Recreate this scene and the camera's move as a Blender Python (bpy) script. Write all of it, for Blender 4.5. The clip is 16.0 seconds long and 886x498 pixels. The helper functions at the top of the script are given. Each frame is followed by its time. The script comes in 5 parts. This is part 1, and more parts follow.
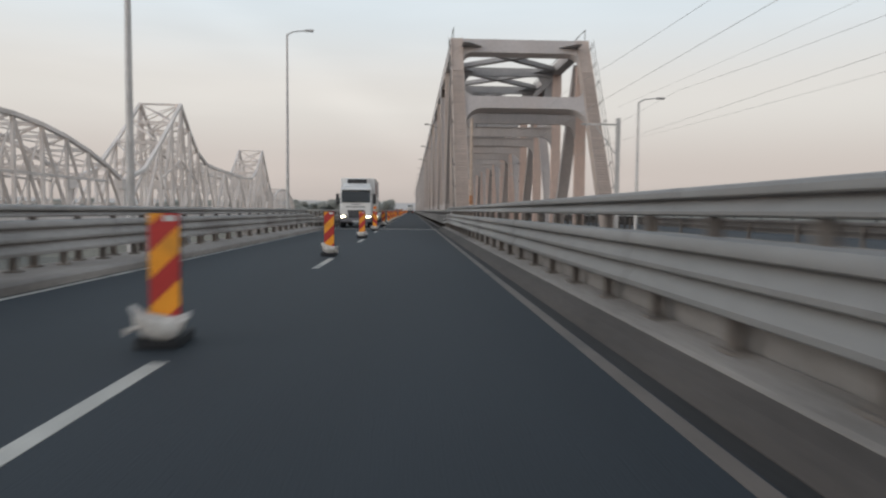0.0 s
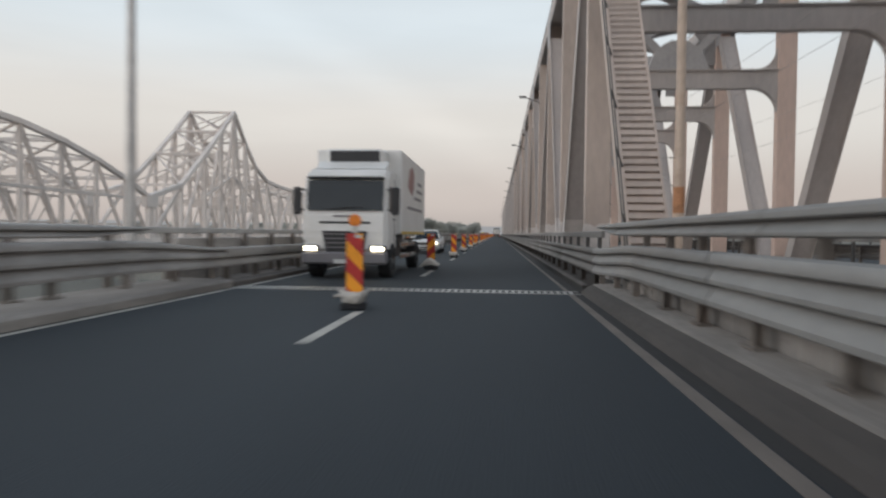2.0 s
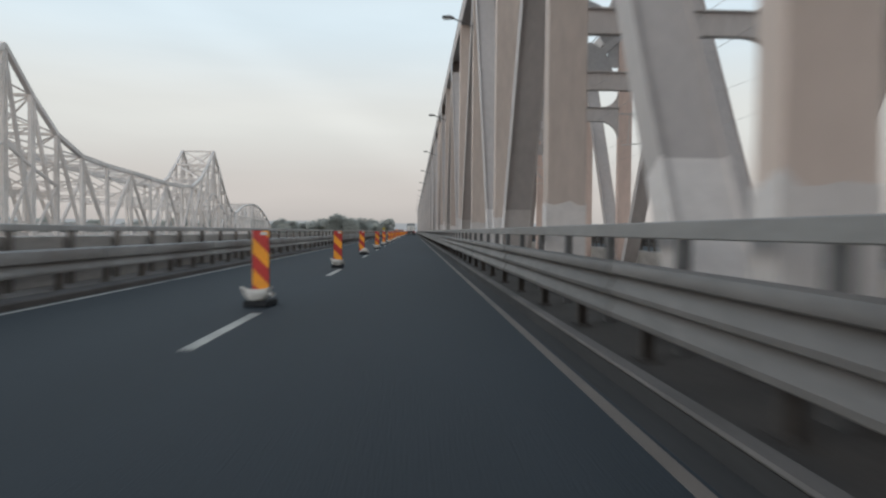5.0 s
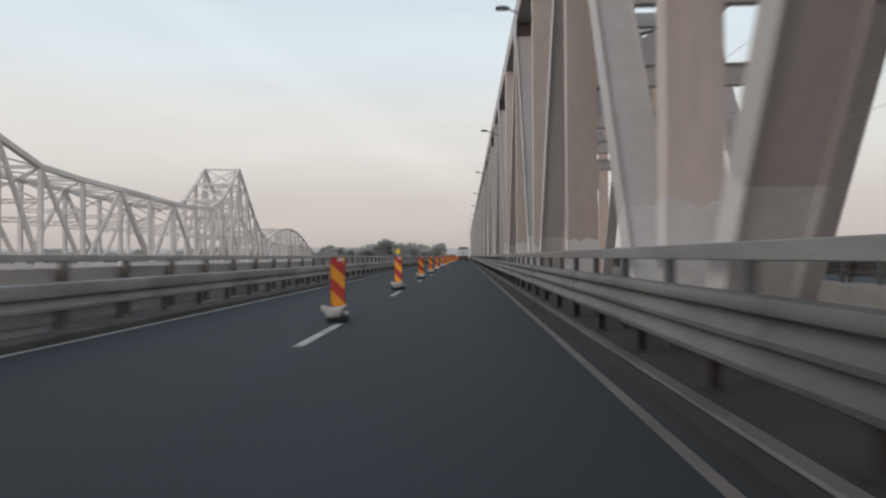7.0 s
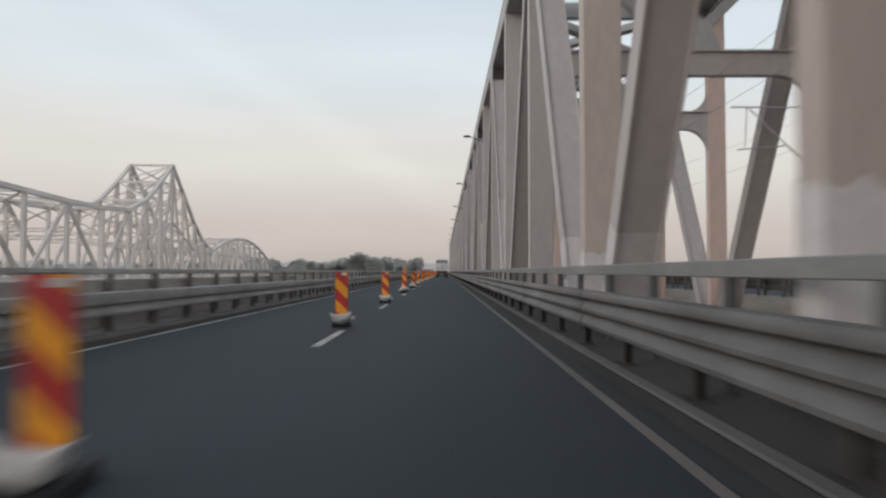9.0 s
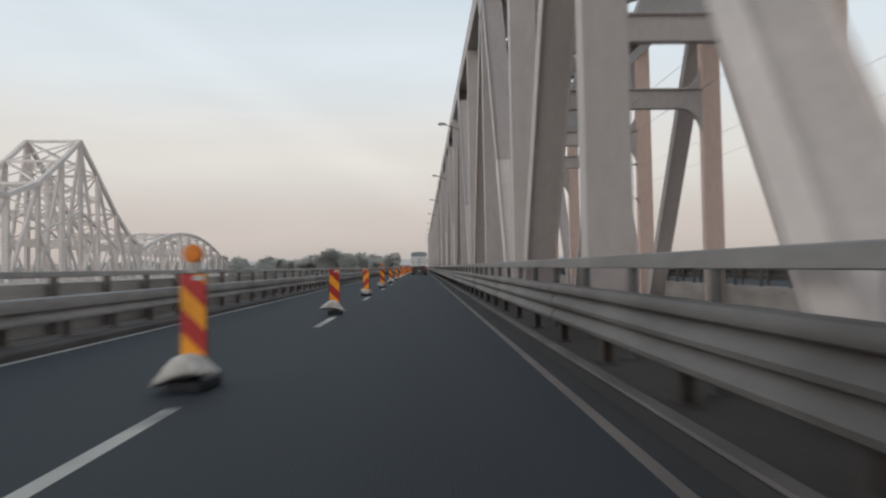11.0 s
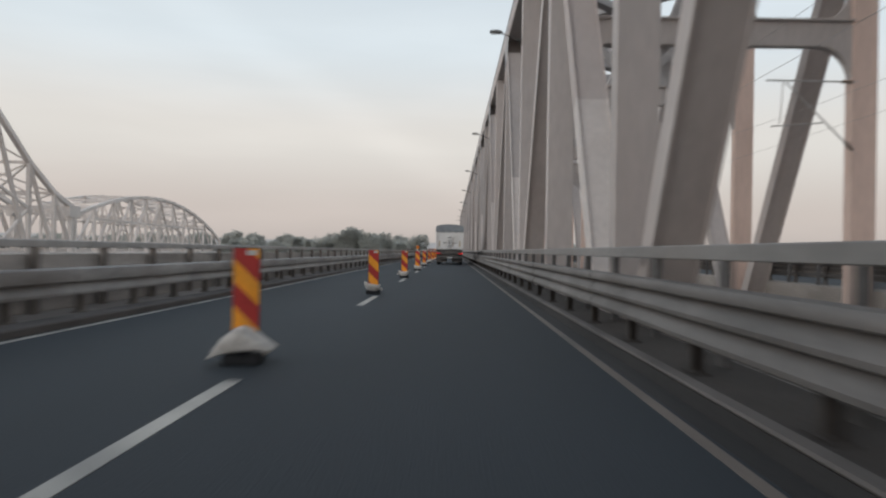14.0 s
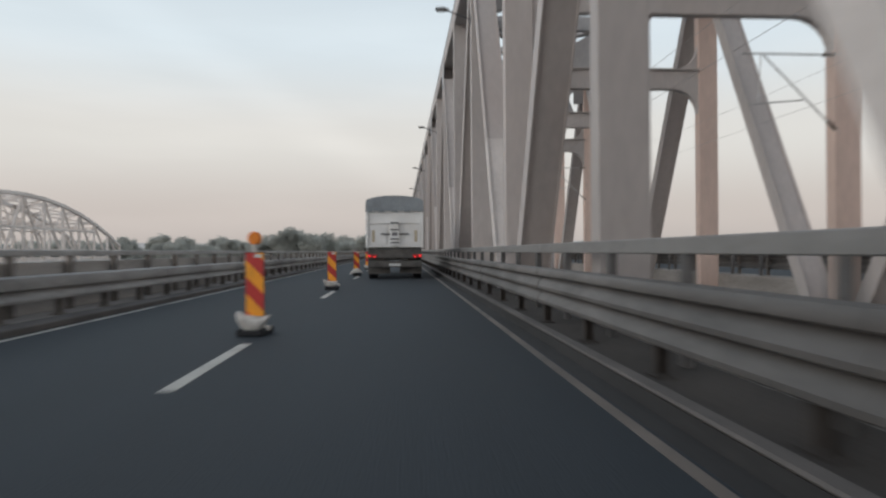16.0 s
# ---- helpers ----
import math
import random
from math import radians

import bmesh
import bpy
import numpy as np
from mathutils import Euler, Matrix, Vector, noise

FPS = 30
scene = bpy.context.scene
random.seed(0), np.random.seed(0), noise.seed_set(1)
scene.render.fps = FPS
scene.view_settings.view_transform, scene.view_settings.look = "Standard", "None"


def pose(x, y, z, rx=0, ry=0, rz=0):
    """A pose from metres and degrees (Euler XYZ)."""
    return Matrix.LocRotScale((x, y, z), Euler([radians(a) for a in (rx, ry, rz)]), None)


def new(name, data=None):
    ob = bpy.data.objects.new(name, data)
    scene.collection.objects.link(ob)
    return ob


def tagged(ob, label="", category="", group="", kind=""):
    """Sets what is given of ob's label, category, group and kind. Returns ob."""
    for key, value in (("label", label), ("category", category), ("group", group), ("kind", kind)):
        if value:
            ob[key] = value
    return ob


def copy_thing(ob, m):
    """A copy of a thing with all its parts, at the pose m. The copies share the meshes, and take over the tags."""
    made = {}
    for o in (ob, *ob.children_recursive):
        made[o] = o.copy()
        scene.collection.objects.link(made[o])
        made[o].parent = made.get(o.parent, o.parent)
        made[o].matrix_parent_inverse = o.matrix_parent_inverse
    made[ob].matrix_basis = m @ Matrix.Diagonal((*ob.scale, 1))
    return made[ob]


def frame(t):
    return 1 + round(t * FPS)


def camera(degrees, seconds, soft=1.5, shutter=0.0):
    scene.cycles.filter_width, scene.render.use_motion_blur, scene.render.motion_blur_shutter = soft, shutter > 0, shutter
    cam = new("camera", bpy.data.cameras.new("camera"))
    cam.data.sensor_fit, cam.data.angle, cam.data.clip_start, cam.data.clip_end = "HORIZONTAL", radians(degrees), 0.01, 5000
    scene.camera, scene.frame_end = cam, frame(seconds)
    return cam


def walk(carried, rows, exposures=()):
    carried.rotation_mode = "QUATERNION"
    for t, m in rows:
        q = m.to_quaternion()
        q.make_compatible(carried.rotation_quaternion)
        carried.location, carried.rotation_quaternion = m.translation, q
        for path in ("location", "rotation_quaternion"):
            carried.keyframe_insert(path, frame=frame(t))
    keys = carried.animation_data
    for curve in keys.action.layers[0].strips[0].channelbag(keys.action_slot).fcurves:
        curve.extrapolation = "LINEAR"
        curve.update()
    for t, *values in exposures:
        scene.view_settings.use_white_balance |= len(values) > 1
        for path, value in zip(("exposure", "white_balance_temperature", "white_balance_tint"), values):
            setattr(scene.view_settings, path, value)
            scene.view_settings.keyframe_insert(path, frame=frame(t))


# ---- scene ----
from collections import defaultdict

# camera: driven along the right lane, x = 0 is the broken line, y runs along the bridge, road at z = 0
cam = camera(66.8, 16.0, soft=2.2, shutter=0.5)
PATH = (
    (0.0, 2.10, -6.54, 1.290, -3.24, -0.52, -2.73),
    (0.5, 2.08, 1.42, 1.275, -3.07, -2.21, -1.38),
    (1.0, 2.08, 9.40, 1.271, -1.17, -0.90, -1.03),
    (1.5, 2.08, 17.38, 1.268, 0.36, -2.41, 6.61),
    (2.0, 2.18, 25.25, 1.259, -1.31, -0.70, 4.62),
    (2.5, 2.23, 33.12, 1.253, -1.84, 1.30, 2.78),
    (3.0, 2.26, 41.05, 1.254, -0.07, -0.25, 2.40),
    (3.5, 2.27, 49.07, 1.233, -0.48, -0.67, 2.89),
    (4.0, 2.25, 57.26, 1.246, -0.11, -1.74, 0.42),
    (4.2, 2.27, 60.56, 1.253, -1.23, -1.16, -1.83),
    (6.3, 2.36, 96.39, 1.259, -1.56, -0.33, -2.83),
    (6.5, 2.36, 99.77, 1.262, -0.29, -0.13, -1.39),
    (7.0, 2.36, 108.27, 1.255, 0.63, 0.33, 1.90),
    (7.5, 2.28, 116.69, 1.264, 1.25, 0.68, 1.71),
    (8.0, 2.20, 125.10, 1.262, 1.58, 0.18, 1.95),
    (8.5, 2.15, 133.57, 1.266, 2.53, -0.32, 2.26),
    (8.7, 2.14, 136.95, 1.262, 1.98, -0.42, 0.85),
    (10.8, 2.32, 171.11, 1.267, 1.75, 0.80, -1.53),
    (11.0, 2.33, 174.26, 1.270, 1.50, 1.10, -1.79),
    (11.5, 2.32, 182.09, 1.248, 1.13, 0.27, -2.77),
    (12.0, 2.28, 189.89, 1.269, 1.36, 0.24, -1.60),
    (12.5, 2.18, 197.72, 1.255, 1.57, 0.13, 1.26),
    (13.0, 2.14, 205.64, 1.255, -0.19, 0.55, -0.16),
    (13.5, 2.17, 213.63, 1.259, 1.26, -0.48, -0.15),
    (14.0, 2.03, 221.63, 1.253, 0.18, -1.02, 0.71),
    (14.5, 2.02, 229.66, 1.249, 0.45, 0.38, -0.49),
    (15.0, 1.99, 237.73, 1.262, 0.73, -0.77, -1.13),
    (15.5, 2.04, 245.84, 1.261, 0.99, -0.70, -1.97),
    (16.0, 2.11, 253.92, 1.249, 0.18, 0.38, -3.63),
)
EXPOSURE = 0.2
walk(cam, [(t, pose(x, y, z, 90 + pitch, roll, yaw)) for t, x, y, z, pitch, roll, yaw in PATH],
     exposures=[(t, EXPOSURE + more, kelvin, tint) for t, more, kelvin, tint in ((0.0, 0, 6500, 10), (3.4, 0, 6500, 10), (4.0, 0.03, 6200, 6), (6.0, 0.06, 6240, 7), (6.6, 0.05, 6330, 8), (7.4, 0, 6500, 10),
                                                                   (14.0, 0, 6500, 10), (14.6, 0, 6420, 9), (16.0, 0, 6420, 9))])

# ---- world and sun: hazy evening, the sun low behind ----
SUN_AZ, SUN_EL = radians(246), radians(14)
world = bpy.data.worlds.new("hazy_evening_sky")
world.use_nodes = True
scene.world = world
wn, wl = world.node_tree.nodes, world.node_tree.links
wn.clear()
sky = wn.new("ShaderNodeTexSky")
sky.sky_type, sky.sun_disc = "NISHITA", False
sky.sun_elevation, sky.sun_rotation = SUN_EL, SUN_AZ
sky.air_density, sky.dust_density, sky.ozone_density = 1.0, 4.0, 1.0
# evening haze: pale and warm near the horizon, thinning to a dim blue zenith
coord, split = wn.new("ShaderNodeTexCoord"), wn.new("ShaderNodeSeparateXYZ")
ramp = wn.new("ShaderNodeValToRGB")
ramp.color_ramp.interpolation = "EASE"
stops = ((0.0, (0.52, 0.465, 0.435)), (0.05, (0.60, 0.535, 0.50)), (0.16, (0.735, 0.70, 0.655)), (0.30, (0.70, 0.765, 0.80)), (0.45, (0.57, 0.66, 0.735)), (1.0, (0.20, 0.25, 0.32)))
while len(ramp.color_ramp.elements) < len(stops):
    ramp.color_ramp.elements.new(0.5)
for el, (at, c) in zip(ramp.color_ramp.elements, stops):
    el.position, el.color = at, (*c, 1)
wl.new(coord.outputs["Generated"], split.inputs[0])
wl.new(split.outputs[2], ramp.inputs[0])
gain = wn.new("ShaderNodeVectorMath")
gain.operation = "SCALE"
gain.inputs[3].default_value = 10.0
wl.new(ramp.outputs[0], gain.inputs[0])
# thin streaks of high cloud in the haze
streak, streak_map, streak_range = wn.new("ShaderNodeTexNoise"), wn.new("ShaderNodeMapping"), wn.new("ShaderNodeMapRange")
streak_map.inputs["Scale"].default_value = (1.4, 1.4, 9.0)
streak_map.inputs["Rotation"].default_value = (0.25, 0.1, 0.0)
streak.inputs["Scale"].default_value, streak.inputs["Detail"].default_value = 1.6, 5
streak_range.inputs[1].default_value, streak_range.inputs[2].default_value = 0.45, 0.75
streak_range.inputs[3].default_value, streak_range.inputs[4].default_value = 9.9, 10.6
wl.new(coord.outputs["Generated"], streak_map.inputs[0])
wl.new(streak_map.outputs[0], streak.inputs["Vector"])
wl.new(streak.outputs[0], streak_range.inputs[0])
# one long faint bank of cloud slanting down towards the way of travel
across, bank, bank_gain = wn.new("ShaderNodeVectorMath"), wn.new("ShaderNodeMapRange"), wn.new("ShaderNodeMath")
across.operation = "DOT_PRODUCT"
across.inputs[1].default_value = (-0.551, 0.083, -0.831)
side_of = wn.new("ShaderNodeMath")
side_of.operation = "ABSOLUTE"
bank.interpolation_type = "SMOOTHSTEP"
bank.inputs[1].default_value, bank.inputs[2].default_value = 0.045, 0.0
bank.inputs[3].default_value, bank.inputs[4].default_value = 1.0, 1.045
bank_gain.operation = "MULTIPLY"
wl.new(coord.outputs["Generated"], across.inputs[0])
wl.new(across.outputs["Value"], side_of.inputs[0])
wl.new(side_of.outputs[0], bank.inputs[0])
wl.new(bank.outputs[0], bank_gain.inputs[0])
wl.new(streak_range.outputs[0], bank_gain.inputs[1])
wl.new(bank_gain.outputs[0], gain.inputs[3])
# behind the way of travel the evening sky is warmer
away = wn.new("ShaderNodeMapRange")
away.interpolation_type = "SMOOTHSTEP"
away.inputs[1].default_value, away.inputs[2].default_value = 0.2, -0.8
wl.new(split.outputs[1], away.inputs[0])
warm = wn.new("ShaderNodeMix")
warm.data_type, warm.blend_type = "RGBA", "MULTIPLY"
warm.inputs[7].default_value = (1.2, 1.13, 1.1, 1)
wl.new(away.outputs[0], warm.inputs[0])
wl.new(gain.outputs[0], warm.inputs[6])
haze_mix = wn.new("ShaderNodeMix")
haze_mix.data_type = "RGBA"
haze_mix.inputs[0].default_value = 0.85
wl.new(warm.outputs[2], haze_mix.inputs[7])
back = wn.new("ShaderNodeBackground")
back.inputs[1].default_value = 0.1
wout = wn.new("ShaderNodeOutputWorld")
wl.new(sky.outputs[0], haze_mix.inputs[6])
wl.new(haze_mix.outputs[2], back.inputs[0])
wl.new(back.outputs[0], wout.inputs[0])

sun = new("sun", bpy.data.lights.new("sun", "SUN"))
sun.data.energy, sun.data.angle, sun.data.color = 0.85, radians(40), (0.92, 0.97, 1.04)
sun_dir = Vector((math.sin(SUN_AZ) * math.cos(SUN_EL), math.cos(SUN_AZ) * math.cos(SUN_EL), math.sin(SUN_EL)))
sun.matrix_basis = sun_dir.to_track_quat("Z", "Y").to_matrix().to_4x4()


# ---- materials ----
def material(name, colour, rough=0.7, metal=0.0, vary=0.25, scale=1.5, fine=30.0, bump=0.15, rnd=0.0, stain=None, stain_amount=0.0, stretch=(1, 1, 1)):
    """Painted or worn surface: two scales of noise in world metres, optional stains of a second colour."""
    m = bpy.data.materials.new(name)
    m.use_nodes = True
    n, l = m.node_tree.nodes, m.node_tree.links
    b = n["Principled BSDF"]
    b.inputs["Roughness"].default_value, b.inputs["Metallic"].default_value = rough, metal
    geo = n.new("ShaderNodeNewGeometry")
    mp = n.new("ShaderNodeMapping")
    mp.inputs["Scale"].default_value = stretch
    l.new(geo.outputs["Position"], mp.inputs["Vector"])
    big, small = n.new("ShaderNodeTexNoise"), n.new("ShaderNodeTexNoise")
    big.inputs["Scale"].default_value, big.inputs["Detail"].default_value = scale, 4
    small.inputs["Scale"].default_value, small.inputs["Detail"].default_value = fine, 3
    l.new(mp.outputs[0], big.inputs["Vector"])
    l.new(mp.outputs[0], small.inputs["Vector"])
    ramp = n.new("ShaderNodeMapRange")
    ramp.inputs[1].default_value, ramp.inputs[2].default_value = 0.3, 0.7
    ramp.inputs[3].default_value, ramp.inputs[4].default_value = 1 - vary, 1 + vary
    add = n.new("ShaderNodeMath")
    add.operation = "MULTIPLY_ADD"
    add.inputs[1].default_value = 0.35
    l.new(small.outputs[0], add.inputs[0])
    mul = n.new("ShaderNodeMath")
    mul.operation = "MULTIPLY"
    mul.inputs[1].default_value = 0.65
    l.new(big.outputs[0], mul.inputs[0])
    l.new(mul.outputs[0], add.inputs[2])
    l.new(add.outputs[0], ramp.inputs[0])
    col = n.new("ShaderNodeMix")
    col.data_type, col.blend_type = "RGBA", "MULTIPLY"
    col.inputs[0].default_value = 1
    col.inputs[6].default_value = (*colour, 1)
    l.new(ramp.outputs[0], col.inputs[7])
    out = col.outputs[2]
    if stain:
        st = n.new("ShaderNodeTexNoise")
        st.inputs["Scale"].default_value, st.inputs["Detail"].default_value = scale * 0.6, 6
        off = n.new("ShaderNodeMapping")
        off.inputs["Location"].default_value = (13, 7, 3)
        off.inputs["Scale"].default_value = stretch
        l.new(geo.outputs["Position"], off.inputs["Vector"])
        l.new(off.outputs[0], st.inputs["Vector"])
        sr = n.new("ShaderNodeMapRange")
        sr.inputs[1].default_value, sr.inputs[2].default_value = 0.52, 0.72
        sr.inputs[3].default_value, sr.inputs[4].default_value = 0, stain_amount
        l.new(st.outputs[0], sr.inputs[0])
        mix = n.new("ShaderNodeMix")
        mix.data_type = "RGBA"
        l.new(sr.outputs[0], mix.inputs[0])
        l.new(out, mix.inputs[6])
        mix.inputs[7].default_value = (*stain, 1)
        out = mix.outputs[2]
    if rnd:
        info = n.new("ShaderNodeObjectInfo")
        rr = n.new("ShaderNodeMapRange")
        rr.inputs[3].default_value, rr.inputs[4].default_value = 1 - rnd, 1 + rnd
        l.new(info.outputs["Random"], rr.inputs[0])
        m2 = n.new("ShaderNodeMix")
        m2.data_type, m2.blend_type = "RGBA", "MULTIPLY"
        m2.inputs[0].default_value = 1
        l.new(out, m2.inputs[6])
        l.new(rr.outputs[0], m2.inputs[7])
        out = m2.outputs[2]
    l.new(out, b.inputs["Base Color"])
    if bump:
        bp = n.new("ShaderNodeBump")
        bp.inputs["Strength"].default_value, bp.inputs["Distance"].default_value = bump, 0.02
        l.new(small.outputs[0], bp.inputs["Height"])
        l.new(bp.outputs[0], b.inputs["Normal"])
    return m


def glow(name, colour, strength):
    m = bpy.data.materials.new(name)
    m.use_nodes = True
    b = m.node_tree.nodes["Principled BSDF"]
    b.inputs["Base Color"].default_value = (*colour, 1)
    b.inputs["Emission Color"].default_value = (*colour, 1)
    b.inputs["Emission Strength"].default_value = strength
    return m


ASPHALT = material("asphalt", (0.024, 0.031, 0.038), 0.8, vary=0.3, scale=0.35, fine=60, bump=0.35, stain=(0.03, 0.032, 0.034), stain_amount=0.6, stretch=(1, 0.15, 1))
LINE_PAINT = material("line_paint", (0.5, 0.47, 0.42), 0.6, vary=0.35, scale=1.2, fine=25, stain=(0.1, 0.1, 0.1), stain_amount=0.7)
EDGE_PAINT = material("edge_paint", (0.18, 0.15, 0.128), 0.65, vary=0.35, scale=0.8, fine=20, stain=(0.09, 0.085, 0.08), stain_amount=0.75)
# near-black colour of the right bridge kerb and the gutter strips
KERBSIDE_DARK = material("kerbside_dark", (0.034, 0.032, 0.031), 0.9, vary=0.4, scale=0.9, fine=16, bump=0.3, stretch=(1, 0.3, 1))
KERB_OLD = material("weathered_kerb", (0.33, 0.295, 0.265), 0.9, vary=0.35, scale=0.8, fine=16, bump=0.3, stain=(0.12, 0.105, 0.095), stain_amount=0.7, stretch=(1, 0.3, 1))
KERB_FACE = material("dark_kerb_face", (0.078, 0.067, 0.06), 0.9, vary=0.35, scale=0.8, fine=16, bump=0.3, stain=(0.05, 0.045, 0.042), stain_amount=0.6, stretch=(1, 0.3, 1))
KERB_GREY = material("dark_grey_kerb", (0.122, 0.107, 0.098), 0.9, vary=0.35, scale=0.8, fine=16, bump=0.3, stain=(0.07, 0.065, 0.06), stain_amount=0.6)
CONCRETE = material("kerb_concrete", (0.3, 0.28, 0.26), 0.85, vary=0.35, scale=0.9, fine=18, bump=0.3, stain=(0.12, 0.11, 0.1), stain_amount=0.7)
PARAPET = material("parapet_concrete", (0.32, 0.295, 0.275), 0.9, vary=0.3, scale=0.8, fine=14, bump=0.2, stain=(0.1, 0.09, 0.085), stain_amount=0.6, stretch=(1, 0.4, 1))
# same concrete as PARAPET, lightened for the glare on the river side
PARAPET_PALE = material("pale_parapet_concrete", (0.5, 0.465, 0.435), 0.9, vary=0.3, scale=0.8, fine=14, bump=0.2, stain=(0.22, 0.2, 0.185), stain_amount=0.5, stretch=(1, 0.4, 1))
# dark brown grime, with the shade under the guard rail put into it
GRIME_SHADE = material("grime_and_rail_shade", (0.05, 0.041, 0.035), 0.9, vary=0.4, scale=0.7, fine=14, bump=0.4)
# left rails paler, right rails darker: side light is balanced in the colours
GALV_PALE = material("pale_galvanised_steel", (0.32, 0.298, 0.28), 0.55, 0.1, vary=0.35, scale=1.2, fine=12, bump=0.08, rnd=0.1, stain=(0.15, 0.125, 0.11), stain_amount=0.7, stretch=(1, 0.4, 1))
GALV_MID = material("mid_grey_galvanised_steel", (0.235, 0.226, 0.216), 0.55, 0.15, vary=0.25, scale=0.6, fine=9, bump=0.05, rnd=0.1, stain=(0.2, 0.17, 0.15), stain_amount=0.6, stretch=(1, 0.4, 1))
GALV = material("dark_stained_galvanised_steel", (0.122, 0.111, 0.103), 0.55, 0.15, vary=0.4, scale=1.3, fine=14, bump=0.08, rnd=0.1, stain=(0.06, 0.05, 0.044), stain_amount=0.75, stretch=(1, 0.4, 1))
PEACH = material("peach_paint", (0.5, 0.39, 0.31), 0.6, vary=0.2, scale=2, fine=12, bump=0.05, stain=(0.35, 0.2, 0.12), stain_amount=0.5)
RAIL_POST = material("weathered_rail_post", (0.2, 0.175, 0.155), 0.65, 0.2, vary=0.3, scale=2, fine=15, bump=0.1, rnd=0.15, stain=(0.16, 0.11, 0.08), stain_amount=0.5)
POST = material("post_steel", (0.12, 0.115, 0.112), 0.6, 0.3, vary=0.3, scale=2, fine=15, bump=0.1, rnd=0.15)
# warm low sunlight on the far truss posts is put into this colour
TRUSS_WARM = material("truss_warm_lit", (0.63, 0.47, 0.395), 0.6, 0.0, vary=0.16, scale=0.3, fine=5, bump=0.08, rnd=0.08, stain=(0.5, 0.33, 0.25), stain_amount=0.5, stretch=(1, 1, 0.35))
TRUSS_LIGHT = material("truss_newer_coat", (0.62, 0.56, 0.52), 0.6, 0.0, vary=0.14, scale=0.5, fine=6, bump=0.08)
TRUSS = material("truss_paint", (0.46, 0.412, 0.387), 0.6, 0.0, vary=0.16, scale=0.3, fine=5, bump=0.08, rnd=0.08, stain=(0.44, 0.35, 0.305), stain_amount=0.5, stretch=(1, 1, 0.35))
TRUSS_TAN = material("truss_tan_coat", (0.5, 0.41, 0.355), 0.6, 0.0, vary=0.2, scale=0.4, fine=5, bump=0.08, rnd=0.08, stain=(0.42, 0.32, 0.265), stain_amount=0.6, stretch=(1, 1, 0.35))
TRUSS_PALE = material("truss_pale_coat", (0.59, 0.54, 0.51), 0.6, 0.0, vary=0.14, scale=0.6, fine=6, bump=0.08)
TRUSS_DARK = material("bracing_paint", (0.36, 0.34, 0.332), 0.65, 0.0, vary=0.2, scale=0.4, fine=6, bump=0.08, rnd=0.1)
GUSSET = material("gusset_paint", (0.42, 0.4, 0.395), 0.65, 0.0, vary=0.2, scale=0.4, fine=6, bump=0.08)
# dark grey-brown for the tipper's chassis, bumper, light bar and mudflaps
LORRY_UNDER = material("grey_brown_underparts", (0.1, 0.092, 0.085), 0.8, vary=0.35, scale=2.5, fine=18, bump=0.1, stain=(0.05, 0.046, 0.043), stain_amount=0.6)
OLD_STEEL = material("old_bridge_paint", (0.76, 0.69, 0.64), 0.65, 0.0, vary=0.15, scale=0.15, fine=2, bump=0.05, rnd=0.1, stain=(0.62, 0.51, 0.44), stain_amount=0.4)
RUST = material("rail_rust", (0.16, 0.11, 0.08), 0.8, 0.2, vary=0.3)
BALLAST = material("ballast", (0.2, 0.18, 0.16), 0.95, vary=0.5, scale=3, fine=20, bump=0.8)
JOINT_STEEL = material("joint_steel", (0.45, 0.44, 0.42), 0.4, 0.6, vary=0.3, scale=3)
LAMP_STEEL = material("lamp_steel", (0.52, 0.5, 0.48), 0.5, 0.3, vary=0.2, scale=2, fine=12, bump=0.05, rnd=0.1)
WIRE = material("wire_metal", (0.42, 0.4, 0.38), 0.5, 0.5, vary=0.1)
DARK = material("dark_rubber", (0.025, 0.025, 0.027), 0.8, vary=0.3, scale=5)
BLACK_PLASTIC = material("black_plastic", (0.03, 0.03, 0.032), 0.5, vary=0.2, scale=4)
BOARD_Y = material("board_yellow", (0.95, 0.37, 0.025), 0.45, vary=0.12, scale=4, fine=30, bump=0.03, rnd=0.08, stain=(0.5, 0.25, 0.05), stain_amount=0.4)
BOARD_R = material("board_red", (0.5, 0.04, 0.035), 0.45, vary=0.15, scale=4, fine=30, bump=0.03, rnd=0.08)
BAG = material("white_sack", (0.62, 0.58, 0.53), 0.85, vary=0.25, scale=9, fine=60, bump=0.4, rnd=0.12, stain=(0.35, 0.3, 0.25), stain_amount=0.7)
LAMP_AMBER = material("amber_lens", (0.85, 0.25, 0.03), 0.3, vary=0.1, scale=20)
LAMP_YELLOW = material("yellow_lens", (0.85, 0.6, 0.04), 0.3, vary=0.1, scale=20)
WHITE_PAINT = material("white_body_paint", (0.8, 0.785, 0.76), 0.35, vary=0.06, scale=1.2, fine=14, bump=0.02, stain=(0.6, 0.57, 0.52), stain_amount=0.35)
TARP = material("grey_tarp", (0.27, 0.29, 0.305), 0.7, vary=0.2, scale=1.5, fine=12, bump=0.2)
CREAM = material("cream_panel", (0.5, 0.42, 0.3), 0.5, vary=0.1, scale=2)
GLASS_DARK = material("dark_glass", (0.02, 0.024, 0.028), 0.08, vary=0.1, bump=0)
CHROME = material("chrome", (0.5, 0.5, 0.5), 0.25, 0.9, vary=0.1, bump=0)
BAR_GREY = material("plate_white", (0.6, 0.6, 0.58), 0.5, vary=0.05)
